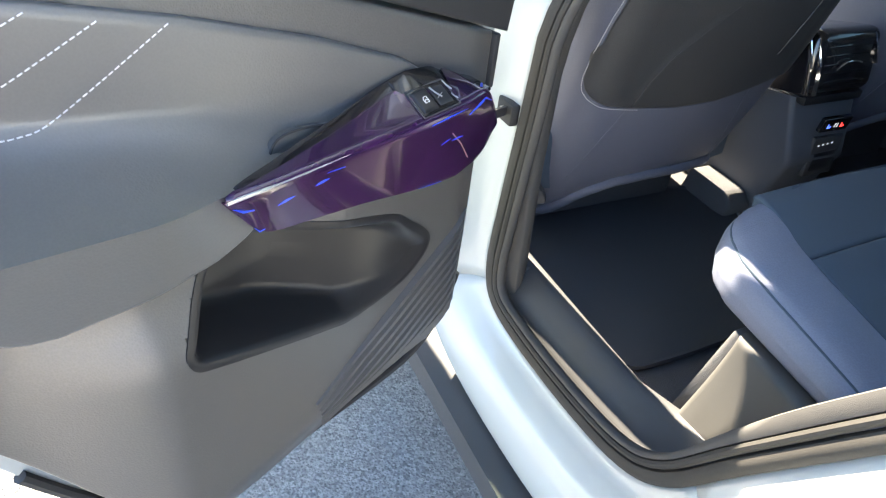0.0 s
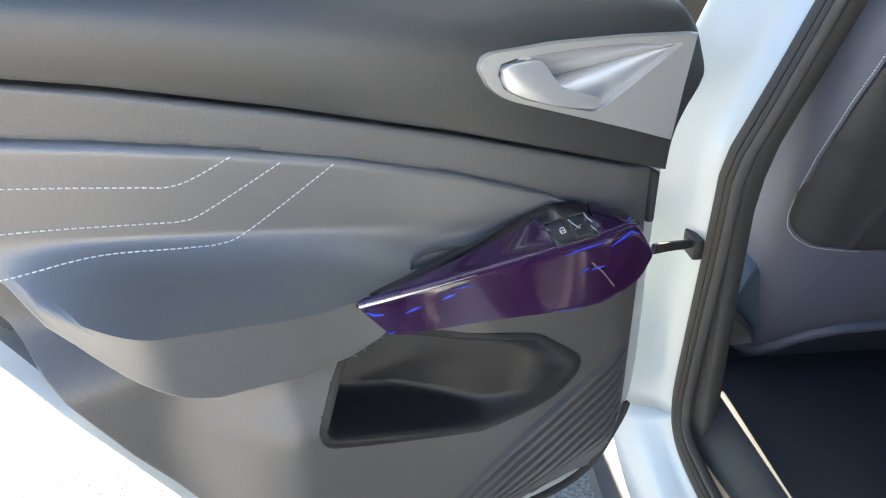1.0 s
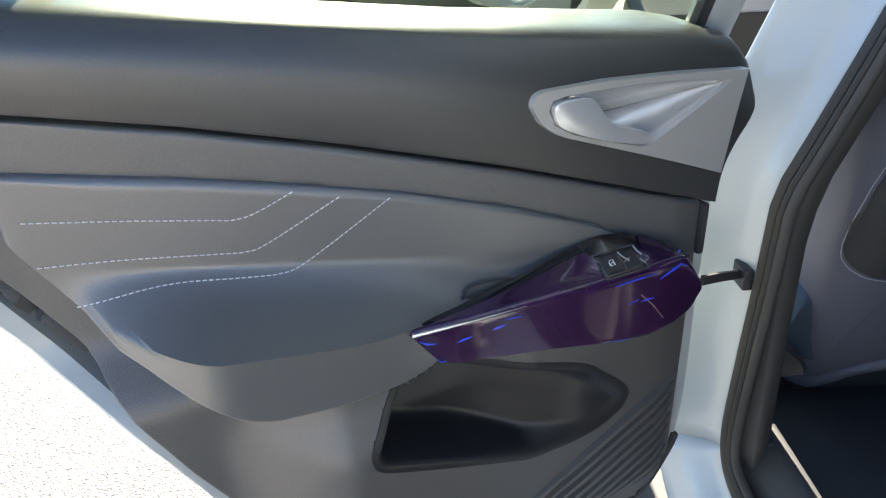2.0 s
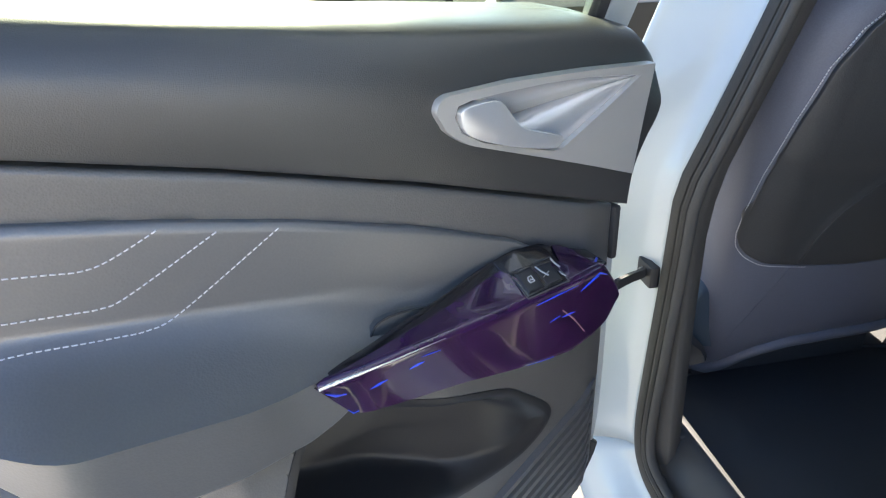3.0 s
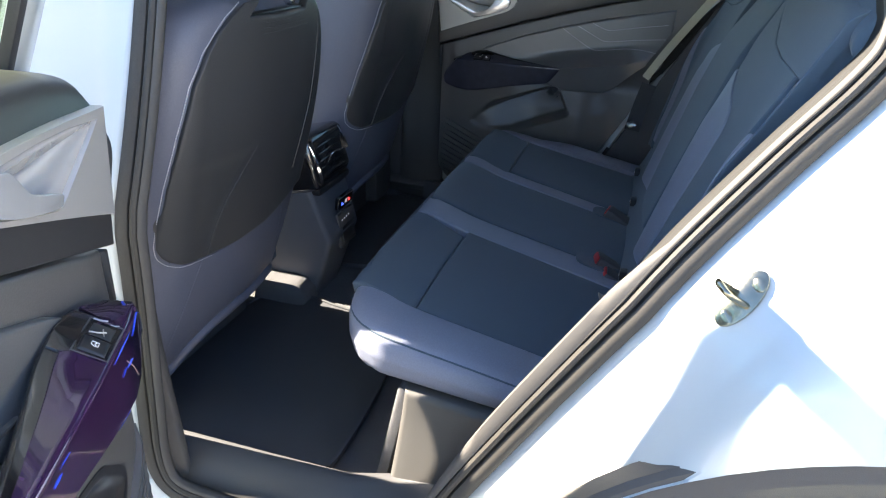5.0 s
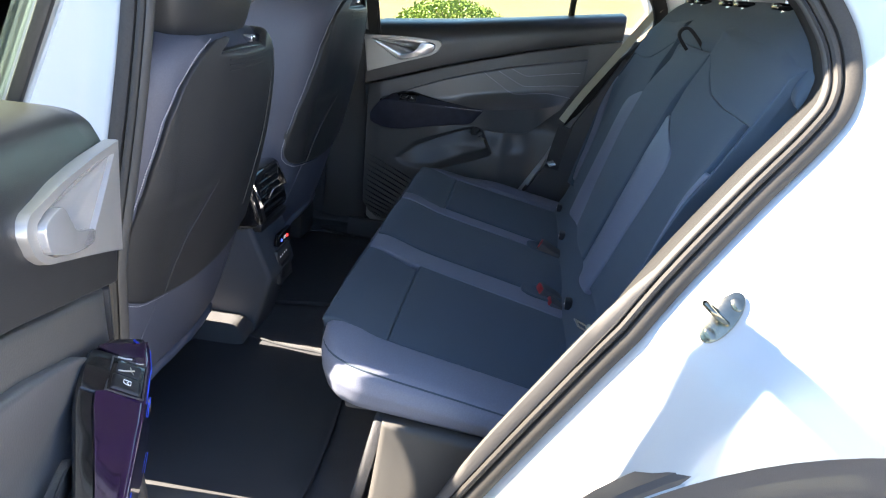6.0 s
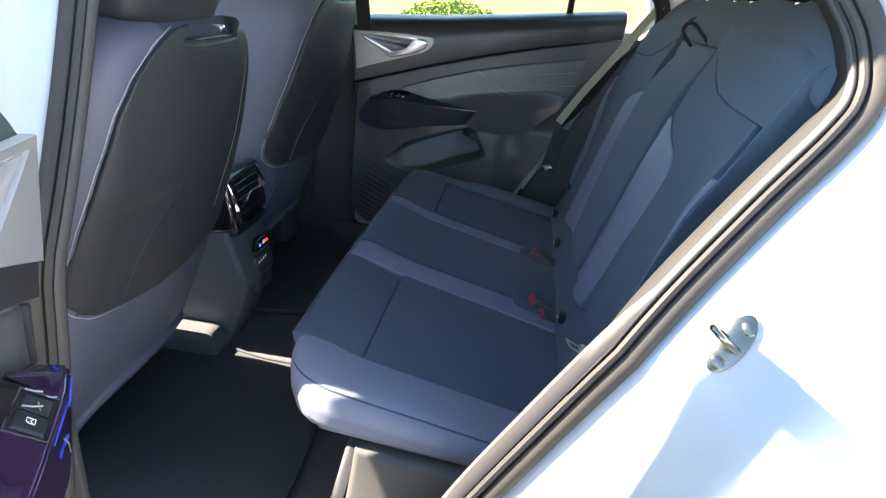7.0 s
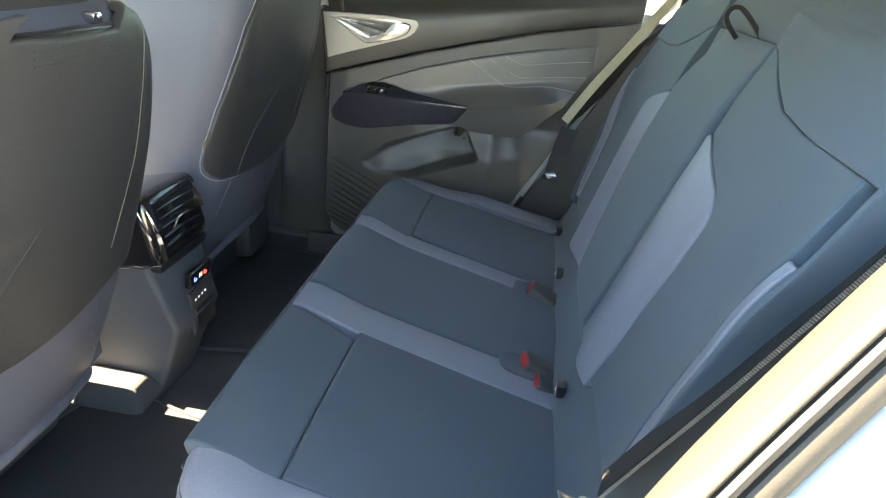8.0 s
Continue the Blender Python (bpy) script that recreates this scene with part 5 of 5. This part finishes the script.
def front_seat(y0, up, label):
    """up: how far its height adjuster has raised the seat."""
    seat = empty("front_car_seat", label, "car seat", pose(0, y0, up))
    # cover: grey wrap of sides and lower back, as one closed tube of sections
    zs = [0.44, 0.455, 0.48, 0.52, 0.58, 0.64, 0.70, 0.76, 0.82, 0.88, 0.94, 1.0, 1.05, 1.09, 1.13, 1.16, 1.18, 1.195, 1.207, 1.217, 1.224]
    us = [-0.52 + 0.02 * k for k in range(53)]
    n, verts = len(us), []
    for z in zs:
        side = li(z, [(0.40, 0.10), (0.55, 0.17), (0.95, 0.19), (1.12, 0.17), (1.19, 0.13), (1.225, 0.07)])
        lim = li(z, WIDE) + 0.045 + side
        pull = 0.010 * ss(1.19, 1.225, z) ** 2 + 0.012 * ss(0.47, 0.44, z)
        for u in us:
            v = u / 0.52 * lim
            low = li(v, [(-0.26, 0.45), (-0.20, 0.462), (-0.165, 0.495), (-0.13, 0.53), (-0.08, 0.557), (0.0, 0.568), (0.20, 0.560), (0.30, 0.53)])
            top = 1.224 - 0.036 * ss(0.15, 0.09, abs(v - 0.02))
            verts.append(seat_back(v, low + (z - 0.44) * (top - low) / 0.784, -0.006 - pull))
    faces = [(i * n + k, (i + 1) * n + k, (i + 1) * n + (k + 1) % n, i * n + (k + 1) % n) for i in range(len(zs) - 1) for k in range(n)] + [tuple(range(n)), tuple(range((len(zs) - 1) * n, len(zs) * n))]
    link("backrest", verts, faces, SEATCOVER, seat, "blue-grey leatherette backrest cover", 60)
    # black rear panel with a rounded lower corner, wrapped round the inner side
    def shell(a, b):
        u0 = -0.266 + 0.606 * a ** 1.15
        lo = li(u0, LOW_EDGE)
        ut = u0 + (li(1.21, LEFT_EDGE) + 0.266) * (1 - a ** 1.15)
        z = lo + (li(ut, TOP_EDGE) - lo) * b
        u = u0 + (li(max(z, 0.835), LEFT_EDGE) + 0.266) * (1 - a ** 1.15)
        dent = 0.0035 * ss(0.0, 0.010, li(z, FOLD) - u) * ss(0.0, 0.05, z - lo) * ss(0.97, 0.94, z)
        return seat_back(u, z, 0.003 - dent)
    FOLD = [(0.765, -0.157), (0.825, -0.147), (0.875, -0.127), (0.92, -0.092), (0.966, -0.05), (1.3, 0.0)]
    panel("back_shell", shell, 0.60, 0.46, BLACK, seat, (1, 0, 0), 0.007, 0.016, (90, 44), "black leatherette backrest rear panel")
    edge = [seat_back(li(z, LEFT_EDGE) - 0.006, z, -0.0045) for z in [0.86 + 0.01 * k for k in range(37)]]
    corner = [seat_back(u - 0.005, li(u, LOW_EDGE) - 0.005, -0.0045) for u in [-0.13 - 0.005 * k for k in range(28)]]
    stitches("stitching", corner + edge, THREAD, seat, 0.0048, 0.0034, 0.0009, (0.7, -0.7, 0))
    fold = [seat_back(li(z, FOLD), z, 0.0030) for z in [0.772 + 0.008 * k for k in range(25)]]
    sweep("fold_piping", fold, ring(0.0020, 8), BLACK, seat, up=(1, 0, 0), label="raised fold in the rear panel", scale=lambda s: 1.0 - 0.85 * s)
    sweep("panel_seam", [seat_back(li(z, [(0.86, 0.125), (1.0, 0.165), (1.12, 0.178), (1.19, 0.180)]), z, 0.0030) for z in [0.86 + 0.012 * k for k in range(28)]], ring(0.0013, 6), BLACK, seat, up=(1, 0, 0), label="raised seam in the rear panel")
    sweep("shell_piping", [seat_back(u, li(u, LOW_EDGE) - 0.002, -0.004) for u in [-0.24 + 0.015 * k for k in range(38)]], ring(0.0022, 6), SEATCOVER, seat, up=(1, 0, 0))
    # pressed folds in the cover below the panel
    for line in (((-0.158, 0.758), (-0.172, 0.70), (-0.190, 0.63), (-0.20, 0.57)), ((0.13, 0.775), (0.150, 0.70), (0.17, 0.63), (0.18, 0.58))):
        sweep("cover_fold", [seat_back(p.x, p.y, -0.0065) for p in smooth([(u, z, 0) for u, z in line], 5)], ring(0.0014, 6), SEATCOVER, seat, up=(1, 0, 0), label="pressed fold in the cover")
    # top notch with the headrest carrier
    block("headrest_carrier", (-0.82, -0.074, 1.15), (-0.722, 0.116, 1.200), POCKETBLACK, seat, 0.006, "black headrest carrier")
    for i in range(3):
        sweep("pleat", [seat_back(u, 1.184 - 0.009 * i, 0.003) for u in (-0.066, -0.03, 0.02, 0.07, 0.108)], ring(0.0011, 6), BLACK, seat, up=(1, 0, 0), label="pleat below the notch")
    block("release_button", (-0.752, 0.072, 1.200), (-0.730, 0.090, 1.214), CHROME, seat, 0.003, "small bright release button")
    # headrest
    verts, hz = [], [1.203, 1.207, 1.216, 1.24, 1.28, 1.33, 1.38, 1.415, 1.43, 1.436]
    for z in hz:
        w = li(z, [(1.203, 0.115), (1.216, 0.138), (1.26, 0.158), (1.36, 0.160), (1.415, 0.142), (1.436, 0.10)])
        d = li(z, [(1.203, 0.030), (1.216, 0.046), (1.28, 0.062), (1.38, 0.058), (1.436, 0.022)])
        for k in range(36):
            t = 2 * math.pi * k / 36
            verts.append((-0.805 + 0.03 * (z - 1.2) + d * math.copysign(abs(math.cos(t)) ** 0.6, math.cos(t)), 0.005 + w * math.copysign(abs(math.sin(t)) ** 0.7, math.sin(t)), z))
    faces = [(i * 36 + k, (i + 1) * 36 + k, (i + 1) * 36 + (k + 1) % 36, i * 36 + (k + 1) % 36) for i in range(len(hz) - 1) for k in range(36)] + [tuple(range(36)), tuple(range((len(hz) - 1) * 36, len(hz) * 36))]
    link("headrest", verts, faces, BLACK, seat, "black leatherette headrest", 60)
    stitches("stitching", [(-0.754 - 0.008 * ss(1.30, 1.205, z), -0.062 - 0.085 * (z - 1.205) / 0.2 - 0.02 * math.sin((z - 1.205) * 12), z) for z in [1.212 + 0.005 * k for k in range(36)]], THREAD, seat, 0.0062, 0.0044, 0.0010, (0.9, -0.4, 0))
    slab("round_button", [(-0.742, -0.02 + 0.020 * math.cos(t), 1.298 + 0.020 * math.sin(t)) for t in [2 * math.pi * k / 24 for k in range(24)]], (0.005, 0, 0), BLACK, seat, 0.003, "round black button on the headrest")
    for dy in (-0.05, 0.075):
        sweep("post", [(-0.79, dy, 1.18), (-0.80, dy, 1.25)], ring(0.006, 8), CHROME, seat, up=(1, 0, 0))
    # front pad of the backrest, cushion, base and skirt
    panel("seat_cushion", lambda a, b: (-1.42 + 0.52 * a, -0.25 + 0.485 * b, 0.72 - 0.06 * a + 0.03 * (2 * b - 1) ** 2), 0.52, 0.5, DARK, seat, (0, 0, 1), 0.03, 0.14, (12, 12), "dark fabric front seat cushion")
    block("seat_base", (-1.38, -0.20, 0.42 - up), (-0.97, 0.20, 0.60), HARD, seat, 0.01, "black seat rails and base")
    # added block that stops sunlight reaching the far floor
    if up > 0:
        block("sun_block", (-1.36, 0.20, 0.375), (-0.93, 0.345, 0.64), HARD, seat, 0.02, "black block added beside the seat to keep sun off the floor")
    hem = [seat_back(u, li(u, [(-0.26, 0.455), (-0.20, 0.467), (-0.165, 0.50), (-0.13, 0.535), (-0.08, 0.562), (0.0, 0.573), (0.20, 0.565), (0.30, 0.535)]), -0.012) for u in [-0.25 + 0.0125 * k for k in range(44)]]
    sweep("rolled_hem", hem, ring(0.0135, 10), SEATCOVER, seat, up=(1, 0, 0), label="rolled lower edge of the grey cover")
    sweep("side_cover", smooth([(-1.40, -0.300, 0.58), (-1.1, -0.312, 0.58), (-0.96, -0.310, 0.56), (-0.925, -0.285, 0.50)], 5), [(-0.010, -0.075), (0.010, -0.075), (0.014, 0.0), (0.010, 0.075), (-0.010, 0.075)], HARD, seat, label="black plastic seat side cover")
    return seat


front_seat(-0.415, 0.0, "grey and black leatherette front seat seen from behind")
front_seat(0.385, 0.055, "grey and black leatherette front passenger seat seen from behind")


# ---- centre console end ----
def console():
    top = empty("centre_console", "black centre console end with air vents and sockets", "console")
    def body(a, b):
        w = li(b, [(0, 0.072), (1, 0.105)])
        return (li(b, [(0, -0.855), (0.35, -0.815), (0.6, -0.787), (1.0, -0.835)]), -w + 2 * w * a, 0.380 + 0.350 * b)
    # upright body, lofted from rounded plan sections
    verts, faces, rows = [], [], 20
    for j in range(rows + 1):
        x, w, z = body(1, j / rows)
        sect = [(-1.4, w)] + [(x - 0.014 + 0.014 * math.sin(k * math.pi / 8), w - 0.014 + 0.014 * math.cos(k * math.pi / 8)) for k in range(5)]
        sect += [(px, -py) for px, py in reversed(sect)]
        verts += [(px, py, z) for px, py in sect]
    for j in range(rows):
        for k in range(11):
            p = 12 * j + k
            faces.append((p, p + 12, p + 13, p + 1))
    faces.append(tuple(range(12 * rows, 12 * rows + 12))[::-1])
    link("console_body", verts, faces, CONSOLE, top, "blue-grey grained console body", 50)
    # vent housing
    tilt = pose(-0.825, 0, 0.80, 0, -14, 0)
    vent = link("vent_unit", *hull_box((-0.16, -0.105, -0.062), (0.008, 0.095, 0.072), 0.024), GLOSS, top, "gloss black air vent unit", 50)
    vent.matrix_basis = tilt
    for i in range(5):
        sweep("vane", [(0.0085, -0.070, -0.036 + 0.018 * i), (0.0115, -0.01, -0.034 + 0.018 * i), (0.0085, 0.055, -0.036 + 0.018 * i)], [(-0.004, -0.0012), (0.003, -0.0004), (0.003, 0.0008), (-0.004, 0.0012)], GLOSS, vent, label="gloss black vent vane")
    sweep("centre_slider", smooth([(0.013, -0.045, -0.010), (0.017, -0.02, 0.006), (0.017, 0.01, 0.006), (0.014, 0.030, 0.002)], 4), ring(0.0022, 8), CHROME, vent, label="bright vent slider")
    flat = [(-0.0035, -0.002), (0.0035, -0.002), (0.0035, 0.002), (-0.0035, 0.002)]
    sweep("bright_strip", smooth([(0.004, 0.066, 0.060), (0.010, 0.073, 0.030), (0.010, 0.079, -0.004)], 4), flat, CHROME, vent, label="chrome side strip", scale=lambda s: 0.5 + 0.8 * s)
    sweep("bright_strip", smooth([(0.000, -0.097, 0.058), (0.009, -0.092, 0.0), (0.004, -0.086, -0.060)], 4), flat, CHROME, vent, label="chrome side strip", scale=lambda s: 0.4 + 1.0 * s)
    sweep("bright_strip", smooth([(-0.012, -0.106, 0.050), (-0.002, -0.103, 0.0), (-0.002, -0.098, -0.060)], 4), ring(0.0018, 6), CHROME, vent, label="chrome side strip")
    slab("side_panel", [(-0.01, -0.106, 0.045), (0.0, -0.106, -0.058), (-0.085, -0.106, -0.056)], (0, -0.008, 0), GLOSS, vent, 0.003, "gloss black three-cornered side panel")
    sweep("bright_strip", [(-0.085, -0.113, -0.058), (-0.03, -0.114, -0.062), (0.002, -0.100, -0.064)], ring(0.0016, 6), CHROME, vent, label="chrome lower strip")
    block("gap_strip", (-0.86, -0.094, 0.716), (-0.812, 0.088, 0.736), POCKETBLACK, top, 0.004, "dark strip below the vent unit")
    # heater panel and sockets
    face = pose(-0.792, 0.012, 0.672, 0, 6, 0)
    pan = link("control_panel", *hull_box((-0.01, -0.042, -0.016), (0.003, 0.046, 0.018), 0.003), GLOSS, top, "gloss black seat heater panel", 50)
    pan.matrix_basis = face
    for y, m, nm in ((-0.022, LED_BLUE, "blue_light"), (0.020, LED_RED, "red_light")):
        block(nm, (0.003, y - 0.005, -0.005), (0.0038, y + 0.005, -0.0032), m, pan, 0)
        block(nm, (0.003, y - 0.005, -0.003), (0.0038, y - 0.003, 0.005), m, pan, 0)
        block(nm, (0.003, y + 0.003, -0.003), (0.0038, y + 0.005, 0.000), m, pan, 0)
    for y in (-0.006, 0.002):
        block("panel_mark", (0.003, y, -0.004), (0.004, y + 0.003, 0.006), MARKGLOW, pan, 0)
    box = pose(-0.792, 0.015, 0.595, 0, -6, 0)
    soc = link("socket_panel", *hull_box((-0.01, -0.040, -0.050), (0.002, 0.056, 0.046), 0.005), HARD, top, "black socket panel", 50)
    soc.matrix_basis = box
    for i in range(4):
        block("socket_mark", (0.002, -0.024 + 0.014 * i, 0.024 + 0.001 * i), (0.0028, -0.019 + 0.014 * i, 0.028 + 0.001 * i), MARKGLOW, soc, 0)
    slab("socket_door", [(0.0015, -0.026, -0.036), (0.0015, 0.044, -0.036), (0.0015, 0.044, 0.010), (0.0015, -0.026, 0.006)], (0.002, 0, 0), POCKETBLACK, soc, 0.001, "dark socket door")
    panel("tunnel", lambda a, b: (-1.9 + 1.06 * a, -0.07 + 0.14 * b, 0.725), 1.06, 0.14, SOFT, top, (0, 0, 1), 0.02, 0.28, (10, 8), "dark soft console between the front seats")
    return top


def hull_box(lo, hi, r):
    """Verts and faces of a box with well rounded edges."""
    bm = bmesh.new()
    bmesh.ops.create_cube(bm, size=1)
    for v in bm.verts:
        v.co = [(l + h) / 2 + c * (h - l) for l, h, c in zip(lo, hi, v.co)]
    bmesh.ops.bevel(bm, geom=list(bm.edges), offset=r, segments=4, affect="EDGES", profile=0.5)
    bm.verts.index_update()
    out = [v.co.copy() for v in bm.verts], [tuple(v.index for v in f.verts) for f in bm.faces]
    bm.free()
    return out


console()


# ---- floor mats, belts, buckles ----
def mat_sheet(sgn, label):
    out = smooth([(-0.965, sgn * 0.66, 0), (-0.965, sgn * 0.145, 0), (-0.72, sgn * 0.135, 0), (-0.60, sgn * 0.16, 0), (-0.535, sgn * 0.30, 0), (-0.515, sgn * 0.60, 0), (-0.55, sgn * 0.69, 0), (-0.75, sgn * 0.705, 0)], 5, closed=True)
    top = empty("floor_mat", label, "floor mat", None, "rear floor mats")
    slab("mat_sheet", [(p.x, p.y, 0.417) for p in out], (0, 0, 0.010), LITRUBBER, top, 0.003)
    sweep("mat_rim", [(p.x, p.y, 0.427) for p in out], [(-0.004, -0.004), (-0.003, 0.004), (0.003, 0.004), (0.004, -0.004)], LITRUBBER, top, closed=True)
    return top


mat_sheet(-1, "black rubber mat in the rear footwell")
mat_sheet(1, "black rubber mat in the far rear footwell")


def buckle(place, turn, label):
    top = empty("belt_buckle", label, "seat belt buckle", pose(*place, 0, -62, turn), "rear belt buckles")
    block("housing", (-0.013, -0.023, -0.055), (0.011, 0.023, 0.010), HARD, top, 0.005, "black buckle housing")
    block("release_button", (-0.008, -0.0185, 0.004), (0.0085, 0.0185, 0.0130), RED, top, 0.003, "red release button")
    block("tongue_slot", (-0.0155, -0.015, 0.006), (-0.0095, 0.015, 0.0122), POCKETBLACK, top, 0.001, "dark slot for the belt tongue")
    return top


def buckle_hollow(x, y, label):
    """A shallow oval dish of dark fabric let into the cushion below a buckle."""
    verts, n = [], 32
    for k, dz in ((1.0, -0.004), (0.98, 0.0035), (0.90, 0.0045), (0.80, 0.0035), (0.45, 0.0015)):
        for i in range(n):
            t = 2 * math.pi * i / n
            px, py = x + 0.050 * k * math.copysign(abs(math.cos(t)) ** 0.7, math.cos(t)), y + 0.036 * k * math.copysign(abs(math.sin(t)) ** 0.7, math.sin(t))
            verts.append((px, py, cush_z(px) + dz))
    faces = [(r * n + i, r * n + (i + 1) % n, (r + 1) * n + (i + 1) % n, (r + 1) * n + i) for r in range(4) for i in range(n)] + [tuple(range(4 * n, 5 * n)), tuple(range(n))]
    return tagged(link("buckle_hollow", verts, faces, DARK), label, "seat trim")


buckle((-0.104, -0.146, 0.694), 12, "black belt buckle with red button in the near seat stripe")
buckle((-0.082, -0.190, 0.682), 4, "black belt buckle with red button beside the backrest")
buckle((-0.103, 0.134, 0.702), -8, "black belt buckle with red button in the far seat stripe")
buckle_hollow(-0.108, -0.158, "dark fabric hollow round the near belt buckles")
buckle_hollow(-0.100, 0.142, "dark fabric hollow round the far belt buckle")


def belt(name, pts, width, up, label, mat=BELT):
    top = empty(name, label, "seat belt")
    sweep("webbing", smooth(pts, 8), [(-0.0008, -width / 2), (0.0008, -width / 2), (0.0008, width / 2), (-0.0008, width / 2)], mat, top, up=up)
    return top


belt("seat_belt", [(0.17, 0.675, 1.34), (0.07, 0.70, 1.18), (-0.02, 0.71, 1.04), (-0.075, 0.705, 0.945)], 0.024, (0.75, -0.3, -0.55), "seat belt webbing in a painted sunlit beige, hanging beside the far backrest", SUNBELT_PALEGRIP)
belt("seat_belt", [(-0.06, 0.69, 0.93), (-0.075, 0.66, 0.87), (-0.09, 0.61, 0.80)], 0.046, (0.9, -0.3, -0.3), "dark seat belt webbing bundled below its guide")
BELTLINE = smooth([(0.195, -0.640, 1.292), (0.172, -0.645, 1.248), (0.122, -0.648, 1.155), (0.077, -0.648, 1.075), (0.030, -0.646, 0.990), (-0.006, -0.644, 0.928), (-0.045, -0.642, 0.86)], 10)
near_belt = empty("seat_belt", "dark ribbed seat belt webbing beside the near backrest", "seat belt")
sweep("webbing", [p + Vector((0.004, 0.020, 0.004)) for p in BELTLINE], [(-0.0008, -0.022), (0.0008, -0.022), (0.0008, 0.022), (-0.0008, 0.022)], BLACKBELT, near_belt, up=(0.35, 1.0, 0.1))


def selvedge(line, mat, parent):
    """The woven edge of the webbing, its sunlight painted in: short cross ribs in a row."""
    verts, faces = [], []
    total = sum((q - p).length for p, q in zip(line, line[1:]))
    s, done = 0.0, 0.0
    for p, q in zip(line, line[1:]):
        d = (q - p).length
        t = (q - p).normalized()
        side = t.cross(Vector((-0.3, 0.9, -0.3))).normalized()
        out = side.cross(t)
        while s < done + d:
            c, k = p + t * (s - done), s / total
            w = 0.0045 - 0.003 * k
            b = len(verts)
            for du, dv, dw in ((-1, -1, 0), (1, -1, 0), (1, 1, 0), (-1, 1, 0), (-0.5, -0.8, 1), (0.5, -0.8, 1), (0.5, 0.8, 1), (-0.5, 0.8, 1)):
                verts.append(c + t * du * 0.00095 + side * dv * w - out * dw * 0.0012)
            faces += [tuple(b + n for n in f) for f in ((0, 1, 2, 3), (4, 5, 6, 7), (0, 1, 5, 4), (1, 2, 6, 5), (2, 3, 7, 6), (3, 0, 4, 7))]
            s += 0.0026
        done += d
    return link("selvedge", verts, faces, mat, parent, "ribbed edge of the webbing, pale with painted sunlight", 30)


selvedge(BELTLINE, SUNRIBS, near_belt)
tongue = empty("belt_tongue", "steel belt tongue with a pale plastic grip", "seat belt buckle", pose(-0.060, -0.668, 0.868, 10, 30, 20))
block("tongue_grip", (-0.004, -0.014, -0.005), (0.032, 0.014, 0.005), SUNBELT_PALEGRIP, tongue, 0.003, "pale plastic grip")
for y in (-0.010, 0.007):
    block("tongue_prong", (-0.030, y, -0.0012), (-0.002, y + 0.003, 0.0012), STEEL, tongue, 0.0008)
block("tongue_tip", (-0.032, -0.010, -0.0012), (-0.027, 0.010, 0.0012), STEEL, tongue, 0.0008)
tongue2 = empty("belt_tongue", "bright belt tongue hanging on dark webbing", "seat belt buckle", pose(-0.094, 0.592, 0.822, 20, -20, 20))
block("tongue_plate", (-0.012, -0.014, -0.0015), (0.012, 0.014, 0.0015), CHROME, tongue2, 0.0008)
